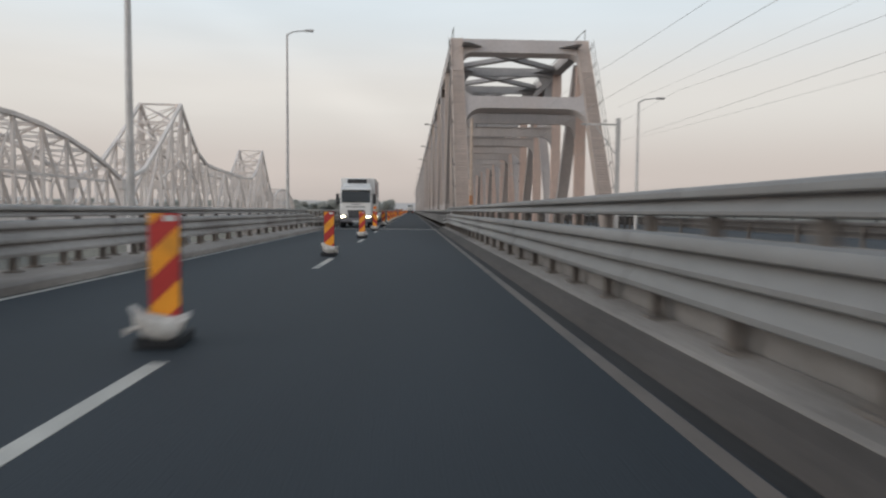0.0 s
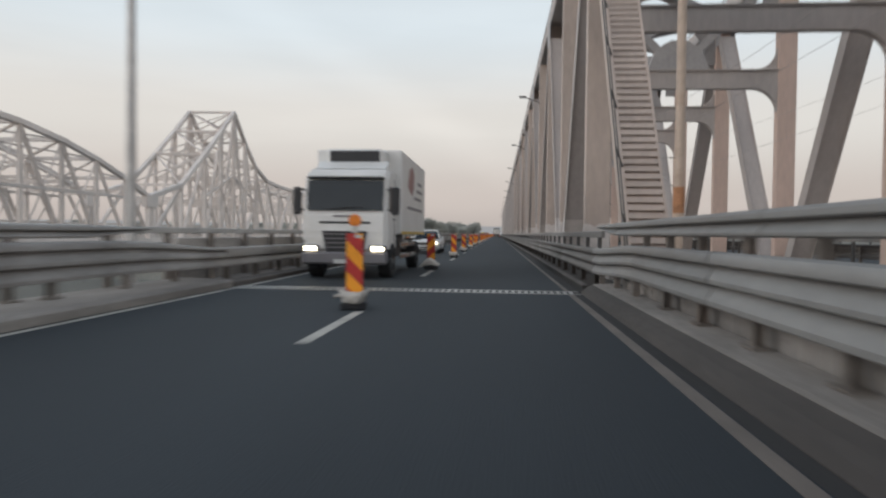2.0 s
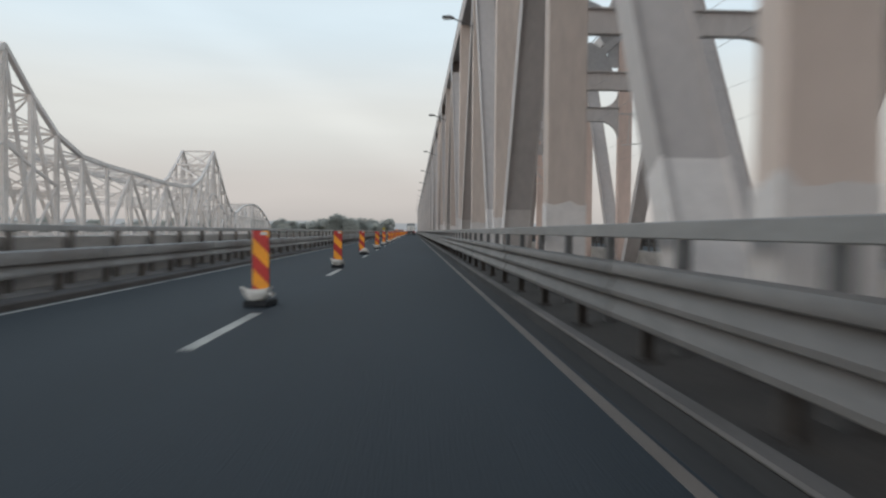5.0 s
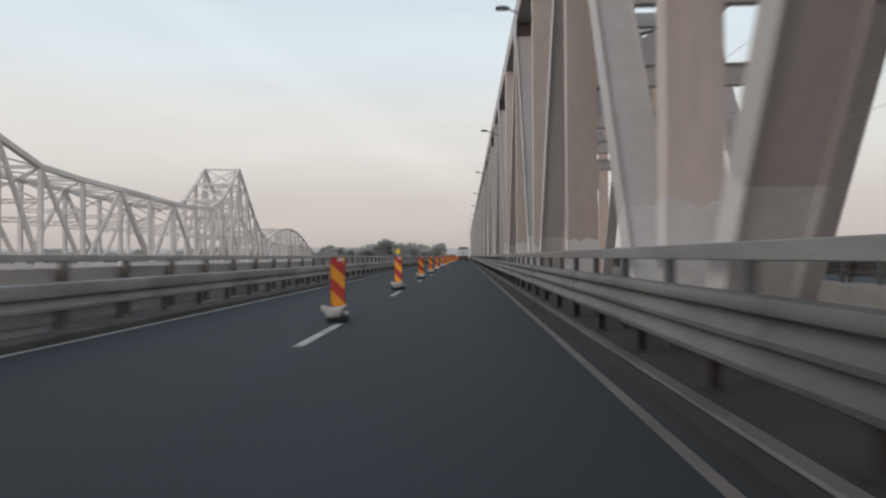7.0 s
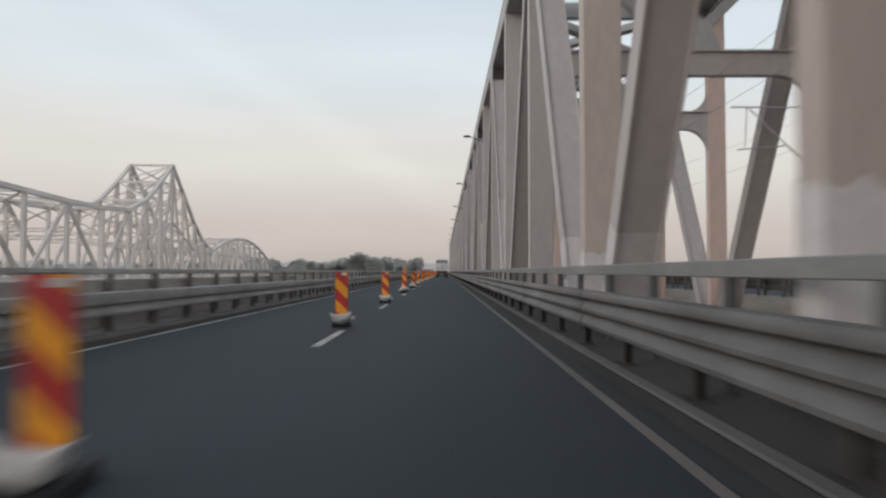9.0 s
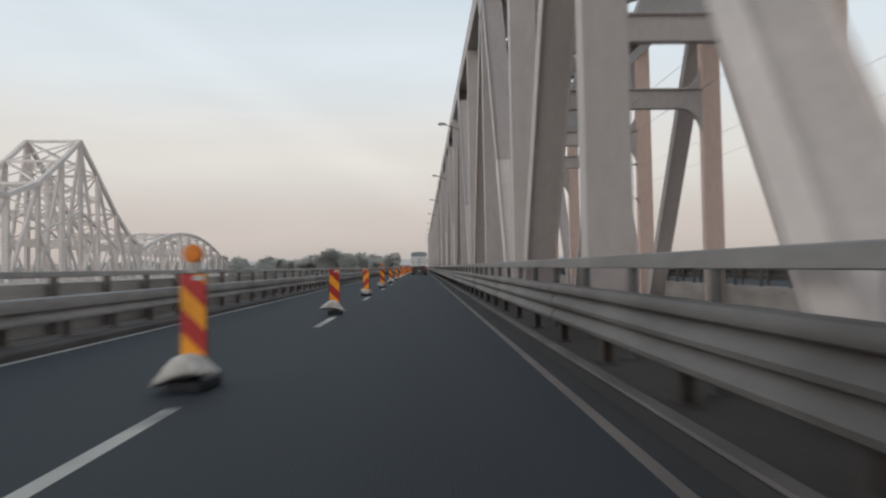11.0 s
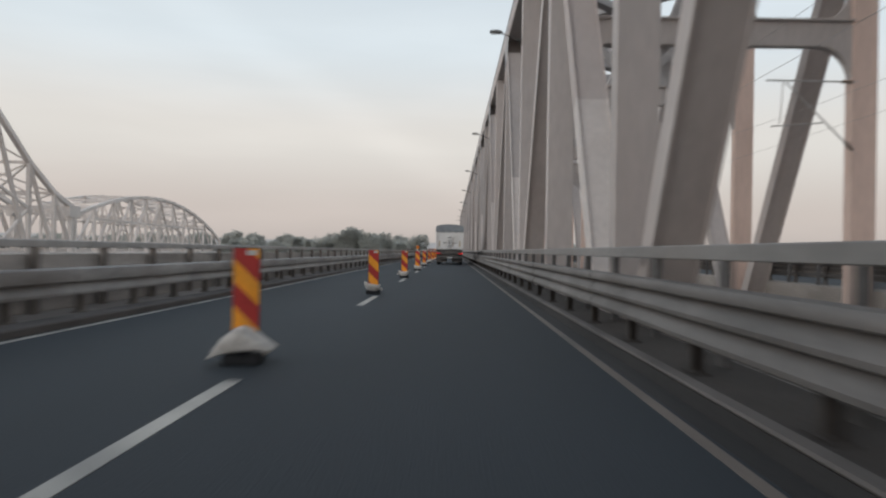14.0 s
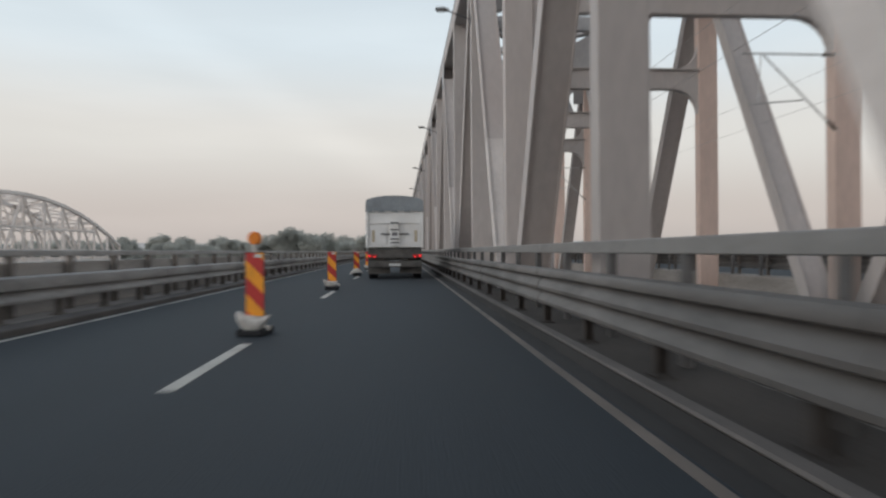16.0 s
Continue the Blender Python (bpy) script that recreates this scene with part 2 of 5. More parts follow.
YELLOW_STRIPE = material("yellow_stripe", (0.6, 0.4, 0.05), 0.5, vary=0.1)
PRINT_RED = material("print_dull_red", (0.3, 0.13, 0.12), 0.4, vary=0.1)
PRINT_GREY = material("print_grey", (0.2, 0.19, 0.2), 0.4, vary=0.1)
HEADLIGHT = glow("headlight_lit", (1.0, 0.86, 0.6), 9)
TAIL = glow("tail_light_lit", (0.9, 0.03, 0.03), 0.9)
TAIL_OFF = material("tail_lens", (0.35, 0.03, 0.03), 0.3, vary=0.1)
LENS = material("lamp_lens", (0.6, 0.62, 0.62), 0.3, vary=0.05)
BARK = material("bark", (0.09, 0.075, 0.06), 0.9, vary=0.4, scale=4, fine=30, bump=0.5)
# leaf colour made very pale to stand in for distance haze
LEAF = material("leaves", (0.44, 0.44, 0.41), 0.8, vary=0.4, scale=0.4, fine=3, bump=0, rnd=0.25)
# thin leaves let some light through
n, l = LEAF.node_tree.nodes, LEAF.node_tree.links
through_leaf, leaf_mix = n.new("ShaderNodeBsdfTranslucent"), n.new("ShaderNodeMixShader")
through_leaf.inputs[0].default_value = (0.58, 0.58, 0.53, 1)
leaf_mix.inputs[0].default_value = 0.5
l.new(n["Principled BSDF"].outputs[0], leaf_mix.inputs[1])
l.new(through_leaf.outputs[0], leaf_mix.inputs[2])
l.new(leaf_mix.outputs[0], n["Material Output"].inputs[0])
WATER = material("river", (0.14, 0.15, 0.15), 0.05, vary=0.15, scale=0.02, fine=0.3, bump=0.1)
LAND = material("land", (0.2, 0.19, 0.16), 0.95, vary=0.4, scale=0.02, fine=0.5, bump=0.2)
PLASTER = material("house_wall", (0.5, 0.46, 0.42), 0.9, vary=0.15, scale=0.5, rnd=0.2)
TILE = material("house_roof", (0.25, 0.13, 0.1), 0.9, vary=0.2, scale=1, rnd=0.2)


# ---- building helpers ----
def link_mesh(name, bm, mat):
    me = bpy.data.meshes.new(name)
    bm.to_mesh(me)
    bm.free()
    me.materials.append(mat)
    return me


def thing(name, label, category, group="", kind="", at=(0, 0, 0), rz=0):
    ob = new(name)
    ob.empty_display_size = 0.2
    ob.matrix_basis = pose(*at, 0, 0, rz)
    return tagged(ob, label, category, group, kind)


def part(name, bm, mat, parent, label="", m=None):
    """One mesh under a thing; its coordinates are the parent's own."""
    ob = new(name, link_mesh(name, bm, mat) if isinstance(bm, bmesh.types.BMesh) else bm)
    ob.parent = parent
    ob.matrix_basis = m or Matrix()
    return tagged(ob, label)


def solid(name, bm, mat, label, category, group="", kind="", m=None):
    ob = new(name, link_mesh(name, bm, mat) if isinstance(bm, bmesh.types.BMesh) else bm)
    ob.matrix_basis = m or Matrix()
    return tagged(ob, label, category, group, kind)


def box(bm, lo, hi, bevel=0.0):
    c = [(a + b) / 2 for a, b in zip(lo, hi)]
    d = [b - a for a, b in zip(lo, hi)]
    r = bmesh.ops.create_cube(bm, size=1, matrix=Matrix.LocRotScale(c, None, d))
    if bevel:
        vs = r["verts"]
        es = list({e for v in vs for e in v.link_edges})
        bmesh.ops.bevel(bm, geom=es, offset=bevel, segments=1, affect="EDGES", clamp_overlap=True)
    return bm


def boxes(*items, bevel=0.0):
    bm = bmesh.new()
    for lo, hi in items:
        box(bm, lo, hi, bevel)
    return bm


def tube(bm, a, b, r, r2=None, seg=10):
    a, b = Vector(a), Vector(b)
    d = b - a
    m = Matrix.Translation((a + b) / 2) @ d.to_track_quat("Z", "Y").to_matrix().to_4x4()
    bmesh.ops.create_cone(bm, cap_ends=True, segments=seg, radius1=r, radius2=r if r2 is None else r2, depth=d.length, matrix=m)
    return bm


def prism(bm, outline, y0, y1, axis="y"):
    """An outline in (x, z), drawn out along y (or in (y, z), along x)."""
    def p(u, v, t):
        return (u, t, v) if axis == "y" else (t, u, v) if axis == "x" else (u, v, t)
    a = [bm.verts.new(p(u, v, y0)) for u, v in outline]
    b = [bm.verts.new(p(u, v, y1)) for u, v in outline]
    n = len(outline)
    for i in range(n):
        bm.faces.new((a[i], a[(i + 1) % n], b[(i + 1) % n], b[i]))
    bm.faces.new(a[::-1])
    bm.faces.new(b)
    bmesh.ops.recalc_face_normals(bm, faces=bm.faces)
    return bm


def aim(p, q, up=(0, 0, 1)):
    """A frame at p with z towards q and x as near as can be to 'up' turned sideways."""
    z = (Vector(q) - Vector(p)).normalized()
    x = Vector(up).cross(z)
    if x.length < 1e-4:
        x = Vector((1, 0, 0))
    x.normalize()
    y = z.cross(x)
    m = Matrix((x, y, z)).transposed().to_4x4()
    m.translation = p
    return m


BEAMS = {}


def beam_mesh(w, d, length, mat, style):
    key = (round(w, 3), round(d, 3), round(length, 2), mat.name, style)
    if key not in BEAMS:
        bm = bmesh.new()
        if style == "box":
            box(bm, (-w / 2, -d / 2, 0), (w / 2, d / 2, length), min(w, d) * 0.05)
        elif style == "lipped":
            e = 0.045
            box(bm, (-w / 2 + e, -d / 2, 0), (w / 2 - e, d / 2, length))
            for s in (-1, 1):
                x0 = s * (w / 2 - e / 2)
                box(bm, (x0 - e / 2, -d / 2 - 0.05, 0), (x0 + e / 2, d / 2 + 0.05, length))
        elif style == "recessed":
            # a box whose front and back are set in between the side plates
            t, r, hw, hd = 0.045, 0.06, w / 2, d / 2
            side = [(hw, -hd), (hw, -hd + t), (hw - r, -hd + t), (hw - r, hd - t), (hw, hd - t), (hw, hd)]
            prism(bm, side + [(-x, -y) for x, y in side], 0, length, axis="z")
        elif style == "aitch":
            t = 0.03
            for s in (-1, 1):
                box(bm, (s * w / 2 - t / 2, -d / 2, 0), (s * w / 2 + t / 2, d / 2, length))
            box(bm, (-w / 2, -t / 2, 0), (w / 2, t / 2, length))
        elif style == "laced":
            f = w * 0.26
            for s in (-1, 1):
                box(bm, (s * (w / 2 - f / 2) - f / 2, -d / 2, 0), (s * (w / 2 - f / 2) + f / 2, d / 2, length))
            n = max(2, int(length / (w * 1.1)))
            for i in range(n):
                s = 1 if i % 2 else -1
                a = Vector((-s * (w / 2 - f), 0, length * i / n))
                b = Vector((s * (w / 2 - f), 0, length * (i + 1) / n))
                mm = aim(a, b, (0, 1, 0))
                r = bmesh.ops.create_cube(bm, size=1, matrix=mm @ Matrix.LocRotScale((0, 0, (b - a).length / 2), None, (w * 0.12, d * 0.9, (b - a).length)))
        BEAMS[key] = link_mesh("beam", bm, mat)
    return BEAMS[key]


def beam(name, p, q, w, d, mat, parent, style="box", up=(1, 0, 0), label="", origin=(0, 0, 0)):
    """A straight member from p to q as a part of its own; alike members share one mesh."""
    p, q = Vector(p), Vector(q)
    ob = new(name, beam_mesh(w, d, (q - p).length, mat, style))
    ob.parent = parent
    ob.matrix_basis = Matrix.Translation(-Vector(origin)) @ aim(p, q, up)
    return tagged(ob, label)


# ---- ground, river and distance ----
Y0, Y1 = -70.0, 760.0          # carriageway
YB, YE = 42.0, 512.0           # steel main bridge

WATER_Z = -36.0
bm = bmesh.new()
bmesh.ops.create_grid(bm, x_segments=2, y_segments=2, size=4700, matrix=Matrix.Translation((0, 250, WATER_Z)))
solid("water", bm, WATER, "wide grey river surface in evening haze", "river", kind="structure")


def land_sheet():
    """Far bank with its slope down to the river, and the low plain behind."""
    xs = np.concatenate([np.linspace(-4000, -500, 15), np.linspace(-420, 420, 43), np.linspace(500, 4000, 15)])
    ys = np.concatenate([np.linspace(470, 760, 30), np.linspace(800, 4600, 24)])
    verts, faces = [], []
    for y in ys:
        for x in xs:
            k = min(1.0, max(0.0, (y - 480 - 25 * noise.noise((x * 0.006, 3, 0))) / 110))
            z = WATER_Z - 3 + (36 + 5 * noise.noise((x * 0.008, y * 0.008, 0))) * (k * k * (3 - 2 * k))
            if abs(x) < 40:
                z = min(z, -4.5)
            verts.append((x, y, z))
    n = len(xs)
    for j in range(len(ys) - 1):
        for i in range(n - 1):
            faces.append((j * n + i, j * n + i + 1, (j + 1) * n + i + 1, (j + 1) * n + i))
    me = bpy.data.meshes.new("ground")
    me.from_pydata(verts, [], faces)
    me.materials.append(LAND)
    return me


tagged(new("ground", land_sheet()), "dry grassy river bank rising to a plain", "ground", kind="structure")


def backdrop_hills():
    bm = bmesh.new()
    rows = []
    for i in range(181):
        a = radians(-100 + 200 * i / 180)
        x, y = 4300 * math.sin(a), 250 + 4300 * math.cos(a)
        h = 58 + 30 * noise.noise((i * 0.08, 1, 0)) + 14 * noise.noise((i * 0.4, 5, 0))
        rows.append((bm.verts.new((x, y, -60)), bm.verts.new((x, y, h))))
    for (a, b), (c, d) in zip(rows, rows[1:]):
        bm.faces.new((a, c, d, b))
    # the distance haze is put into the emission: the hills glow pale grey
    m = bpy.data.materials.new("far_hills_haze_glow")
    m.use_nodes = True
    n = m.node_tree.nodes
    n.clear()
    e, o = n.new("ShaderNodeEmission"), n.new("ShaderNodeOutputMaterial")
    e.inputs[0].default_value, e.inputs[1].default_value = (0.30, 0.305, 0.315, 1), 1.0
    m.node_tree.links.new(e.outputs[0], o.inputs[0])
    return solid("backdrop", bm, m, "low hazy hills along the horizon", "hills", kind="structure")


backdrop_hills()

# ---- carriageway ----
road = solid("road", boxes(((-3.74, Y0, -0.35), (4.04, Y1, 0.0))), ASPHALT, "dark worn asphalt carriageway with two lanes", "road", kind="structure")
for x, name, paint, word in ((3.75, "edge_line_right", EDGE_PAINT, "worn dirty"), (-3.585, "edge_line_left", LINE_PAINT, "clean")):
    for ya, yb, half in ((Y0, 39.64, 0.065 if x > 0 else 0.05), (40.36, Y1, 0.05)):
        solid(name, boxes(((x - half, ya, 0.0), (x + half, yb, 0.004))), paint, word + " off-white solid edge line", "road marking", kind="structure")
DASH = [-0.9, 11.43, 23.75, 35.76, 47.85, 59.86, 71.95, 84.25, 96.0, 109.04, 120.77, 132.77, 144.76, 156.36, 168.0, 180.56, 192.17, 204.02, 215.85, 227.91, 239.75, 251.56, 263.21, 275.33, 288.0]
DASH += [288.0 + 12 * i for i in range(1, 20)]
dash_mesh = link_mesh("lane_dash", boxes(((-0.075, -3.1, 0), (0.075, 0, 0.005))), LINE_PAINT)
for y in [-24.9, -12.9] + DASH:
    part("lane_dash", dash_mesh, LINE_PAINT, road, m=pose(0, y, 0))

# expansion joint across the lanes, with steel fingers
joint = thing("expansion_joint", "steel finger expansion joint across the asphalt", "expansion joint", kind="structure", at=(0, 40.0, 0))
part("joint_frame", boxes(((-3.7, -0.36, -0.05), (3.98, -0.26, 0.008)), ((-3.7, 0.26, -0.05), (3.98, 0.36, 0.008)), ((-3.7, -0.3, -0.1), (3.98, 0.3, -0.06))), JOINT_STEEL, joint)
finger = link_mesh("finger", boxes(((-0.035, -0.26, -0.05), (0.035, 0.2, 0.008)), bevel=0.006), JOINT_STEEL)
for i in range(54):
    x = -3.62 + i * 0.14
    part("finger", finger, JOINT_STEEL, joint, m=pose(x, 0, 0, 0, 0, 180 if i % 2 else 0))

# kerbs and footways; the steel bridge begins behind the joint
solid("kerb_right", prism(bmesh.new(), [(4.24, -0.3), (4.24, 0.205), (4.3, 0.216), (4.7, 0.235), (4.7, -0.3)], Y0, 39.9),
      KERB_OLD, "broad weathered concrete kerb under the guard rail", "kerb", kind="structure")
# lower kerb face, darker than the kerb top
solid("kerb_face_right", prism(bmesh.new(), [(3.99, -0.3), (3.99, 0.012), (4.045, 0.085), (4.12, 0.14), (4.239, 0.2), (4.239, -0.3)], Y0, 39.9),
      KERB_FACE, "rounded darker lower face of the concrete kerb", "kerb", kind="structure")
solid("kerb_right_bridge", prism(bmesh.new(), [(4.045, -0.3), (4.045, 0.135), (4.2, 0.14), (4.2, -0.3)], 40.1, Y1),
      KERBSIDE_DARK, "narrow dark concrete kerb along the bridge", "kerb", kind="structure")
solid("kerb_left", prism(bmesh.new(), [(-3.72, -0.3), (-3.72, 0.13), (-3.76, 0.165), (-3.85, 0.178), (-5.0, 0.195), (-5.0, -0.3)], Y0, 39.9),
      KERB_OLD, "broad weathered concrete kerb under the guard rail", "kerb", kind="structure")
solid("kerb_left_bridge", prism(bmesh.new(), [(-3.745, -0.3), (-3.745, 0.09), (-3.765, 0.115), (-4.12, 0.125), (-4.12, 0.06), (-4.3, 0.06), (-4.3, -0.3)], 40.1, Y1),
      KERB_GREY, "narrow dark concrete kerb along the bridge", "kerb", kind="structure")
solid("kerb_edge_right", boxes(((4.03, 40.1, 0.141), (4.18, Y1, 0.178)), bevel=0.015), KERB_GREY, "lighter edge strip on the kerb", "kerb edge", kind="structure")
solid("gutter_right", boxes(((3.835, Y0, 0.0), (4.04, Y1, 0.003))), KERBSIDE_DARK, "dark gutter strip beside the kerb", "gutter", kind="structure")
solid("gutter_left", boxes(((-3.735, Y0, 0.0), (-3.645, Y1, 0.003))), KERBSIDE_DARK, "dark gutter strip beside the kerb", "gutter", kind="structure")
solid("pavement_right", boxes(((4.2, 40.1, -0.3), (5.24, Y1, 0.06))), GRIME_SHADE, "grimy narrow service strip with the rail's shade in its colour", "service strip", kind="structure")
# paler than the right strip: the glare is put into the colour
solid("pavement_left", boxes(((-5.3, 40.1, -0.3), (-4.3, Y1, 0.07))), KERB_OLD, "pale narrow service strip behind the kerb", "service strip", kind="structure")


# ---- guard rails and railings ----
def rail_profile(edges, top, side, depth=0.085):
    """Waves of a guard rail in (x, z), facing -x for side 1: each wave juts out sharply above its lower edge and leans back to the next."""
    pts = []
    for lo, hi in zip(edges, edges[1:] + [top]):
        h = hi - lo
        pts += [(0.02, lo - 0.006), (0.9, lo + 0.002), (1.0, lo + 0.014), (1.0, lo + 0.26 * h)]
        if hi < top:
            pts += [(0.6, lo + 0.6 * h), (0.12, lo + 0.84 * h), (0.02, lo + 0.9 * h)]
        else:
            pts += [(0.93, lo + 0.62 * h), (0.7, lo + 0.88 * h), (0.35, top - 0.006), (0.0, top)]
    front = [(-side * depth * u, z) for u, z in pts]
    return front + [(x + side * 0.012, z + 0.003) for x, z in front][::-1]


def guard_rail(name, x, edges, top, side, ya, yb, step, label, base_z=0.15, steel=None, depth=0.1, taper=0, post_steel=None):
    """Overlapping rails on posts with foot plates; taper: length of a tapered nose at the far end."""
    steel, post_steel = steel or GALV, post_steel or RAIL_POST
    ob = thing(name, label, "guard rail", "guard rails", at=(x, ya, 0))
    seg = 4.0
    n = int((yb - ya) / seg)
    section = rail_profile(list(edges), top, side, depth)

    def run(length, nose=0.0):
        bm = prism(bmesh.new(), section, 0, length)
        if nose:
            mid = edges[0] + 0.75 * (top - edges[0])
            for v in bm.verts:
                if v.co.y > 0.01:
                    v.co.z = mid + (v.co.z - mid) * 0.12
        for f in bm.faces:
            f.smooth = True
        for e in bm.edges:
            e.smooth = len(e.link_faces) == 2 and e.calc_face_angle() < 0.45
        return link_mesh("rail", bm, steel)

    rail = run(seg + 0.12)
    for i in range(n):
        part("rail", rail, steel, ob, m=pose(side * 0.013 * (i % 2), i * seg, 0))
    if taper:
        part("rail", run(taper, 1), steel, ob, "tapered rail end", m=pose(0, n * seg + 0.12, 0))
    bm = bmesh.new()
    w, head = 0.055, top - 0.05
    box(bm, (side * 0.02, -w, base_z), (side * 0.02 + side * 0.012, w, head))
    box(bm, (side * 0.12, -w, base_z), (side * 0.12 + side * 0.012, w, head))
    box(bm, (side * 0.02, -0.006, base_z), (side * 0.13, 0.006, head))
    box(bm, (-0.09 + side * 0.07, -0.14, base_z - 0.01), (0.09 + side * 0.07, 0.14, base_z + 0.02))
    post = link_mesh("post", bm, post_steel)
    for i in range(int((yb - ya) / step)):
        part("post", post, post_steel, ob, m=pose(0, 0.4 + i * step, 0))
    return ob


BRIDGE_WAVES, BRIDGE_TOP = (0.39, 0.615, 0.835), 0.968
# posts share the dark strip colour, for the shade below the rail
guard_rail("guard_rail", 4.47, BRIDGE_WAVES, BRIDGE_TOP, 1, 41.0, 512, 2.43, "dark stained galvanised three-wave guard rail beside the bridge truss", base_z=0.06, post_steel=GRIME_SHADE)
guard_rail("guard_rail", 4.5, (0.522, 0.755, 0.965), 1.1, 1, -63.4, 36.7, 1.66, "grey galvanised three-wave guard rail on a concrete kerb", base_z=0.24, steel=GALV_MID)
guard_rail("guard_rail", 4.8, (1.265, 1.43), 1.54, 1, -64, 40.2, 1.66, "high galvanised two-wave rail above the guard rail", base_z=0.24, steel=GALV_MID, taper=2.6)
guard_rail("guard_rail", -4.42, (0.395, 0.62), 0.86, -1, 41.0, 512, 2.0, "pale galvanised two-wave guard rail on the river side", base_z=0.07, steel=GALV_PALE)
guard_rail("guard_rail", -4.5, (0.455, 0.69, 0.93), 1.06, -1, -63.4, 36.7, 1.66, "grey galvanised three-wave guard rail on a concrete kerb", base_z=0.2, steel=GALV_PALE)
guard_rail("guard_rail", -4.74, (1.12, 1.235), 1.335, -1, -64, 36, 1.66, "high galvanised two-wave rail above the guard rail", base_z=0.2, steel=GALV_PALE, taper=2.0)


def rail_transition(side, xa, ea, ta, ya, xb, eb, tb, yb, steel, label):
    """A sloping rail that joins two runs of different height."""
    pa, pb = rail_profile(list(ea), ta, side, 0.1), rail_profile(list(eb), tb, side, 0.1)
    ob = thing("rail_transition", label, "guard rail", "guard rails", at=(xa, ya, 0))
    bm = bmesh.new()
    steps = 6
    rings = []
    for i in range(steps + 1):
        f = i / steps
        g = f * f * (3 - 2 * f)
        rings.append([bm.verts.new((u[0] + (v[0] + xb - xa - u[0]) * g, (yb - ya) * f, u[1] + (v[1] - u[1]) * g)) for u, v in zip(pa, pb)])
    n = len(pa)
    for r, q in zip(rings, rings[1:]):
        for i in range(n):
            bm.faces.new((r[i], r[(i + 1) % n], q[(i + 1) % n], q[i]))
    bm.faces.new(rings[0][::-1])
    bm.faces.new(rings[-1])
    bmesh.ops.recalc_face_normals(bm, faces=bm.faces)
    part("rail", bm, steel, ob)
    post = link_mesh("post", boxes(((side * 0.02, -0.055, 0.15), (side * 0.13, 0.055, 0.9))), RAIL_POST)
    for f in (0.1, 0.5, 0.9):
        part("post", post, RAIL_POST, ob, m=pose((xb - xa) * f, (yb - ya) * f, 0))
    return ob


rail_transition(1, 4.5, (0.522, 0.755, 0.965), 1.1, 36.55, 4.47, BRIDGE_WAVES, BRIDGE_TOP, 41.05, GALV_MID, "sloping three-wave rail joining the two guard rails")
rail_transition(-1, -4.5, (0.455, 0.69, 0.93), 1.06, 36.55, -4.42, (0.395, 0.62, 0.79), 0.86, 41.05, GALV_PALE, "sloping wave rail joining the two guard rails")


def handrail(x, ya, yb, z0, z1, step, label, low_rail=(0.52, 0.57), steel=None, post_steel=None):
    steel, post_steel = steel or GALV, post_steel or POST
    ob = thing("railing", label, "railing", "railings", at=(x, ya, 0))
    seg = step * 2
    rail = link_mesh("handrail", boxes(((-0.05, 0, z0), (0.05, seg - 0.01, z1)), bevel=0.012), steel)
    post = link_mesh("post", boxes(((-0.05, -0.08, 0.05), (0.05, 0.08, z0))), post_steel)
    low = link_mesh("lower_rail", boxes(((-0.02, 0, low_rail[0]), (0.02, seg - 0.01, low_rail[1]))), POST)
    for i in range(int((yb - ya) / seg)):
        part("handrail", rail, steel, ob, m=pose(0, i * seg, 0))
        part("lower_rail", low, POST, ob, m=pose(0, i * seg, 0))
    for i in range(int((yb - ya) / step)):
        part("post", post, post_steel, ob, m=pose(0, 0.6 + i * step, 0))
    return ob


handrail(5.0, 43.5, 512, 1.2, 1.38, 2.432, "grey steel box-section railing with square posts", steel=GALV_MID)
# river-side railing takes paler steel to offset the shade on its face
handrail(-4.98, 36.5, 512, 1.2, 1.325, 2.25, "pale grey steel box-section railing on the river side", steel=LAMP_STEEL, post_steel=RAIL_POST)
solid("parapet_left", boxes(((-5.3, 40.1, 0.071), (-5.12, Y1, 1.085)), bevel=0.015), PARAPET_PALE, "low grey concrete parapet behind the railing", "parapet", kind="structure")
handrail(17.3, 40, 512, 1.12, 1.3, 2.432, "far pale grey railing beyond the railway tracks", steel=GALV_MID)


# ---- the steel truss bridge that carries the railway ----
PANEL, V0 = 9.733, 60.29
XN, XF = 5.83, 16.45
ZT, ZB = 15.3, -2.8
LAST = 46
BX = Vector((11.0, YB, 0))
bridge = thing("truss_bridge", "big beige-grey steel truss railway bridge with box posts and diagonals", "bridge", at=tuple(BX))


def member(name, p, q, w, d, mat=TRUSS, style="box", up=(1, 0, 0), label=""):
    return beam(name, p, q, w, d, mat, bridge, style, up, label, origin=BX)


def node(k):
    """Place of panel point k; the panels over the second pier are a little longer."""
    return V0 + PANEL * k + 0.38 * min(1.0, max(0.0, (k - 15) / 4))


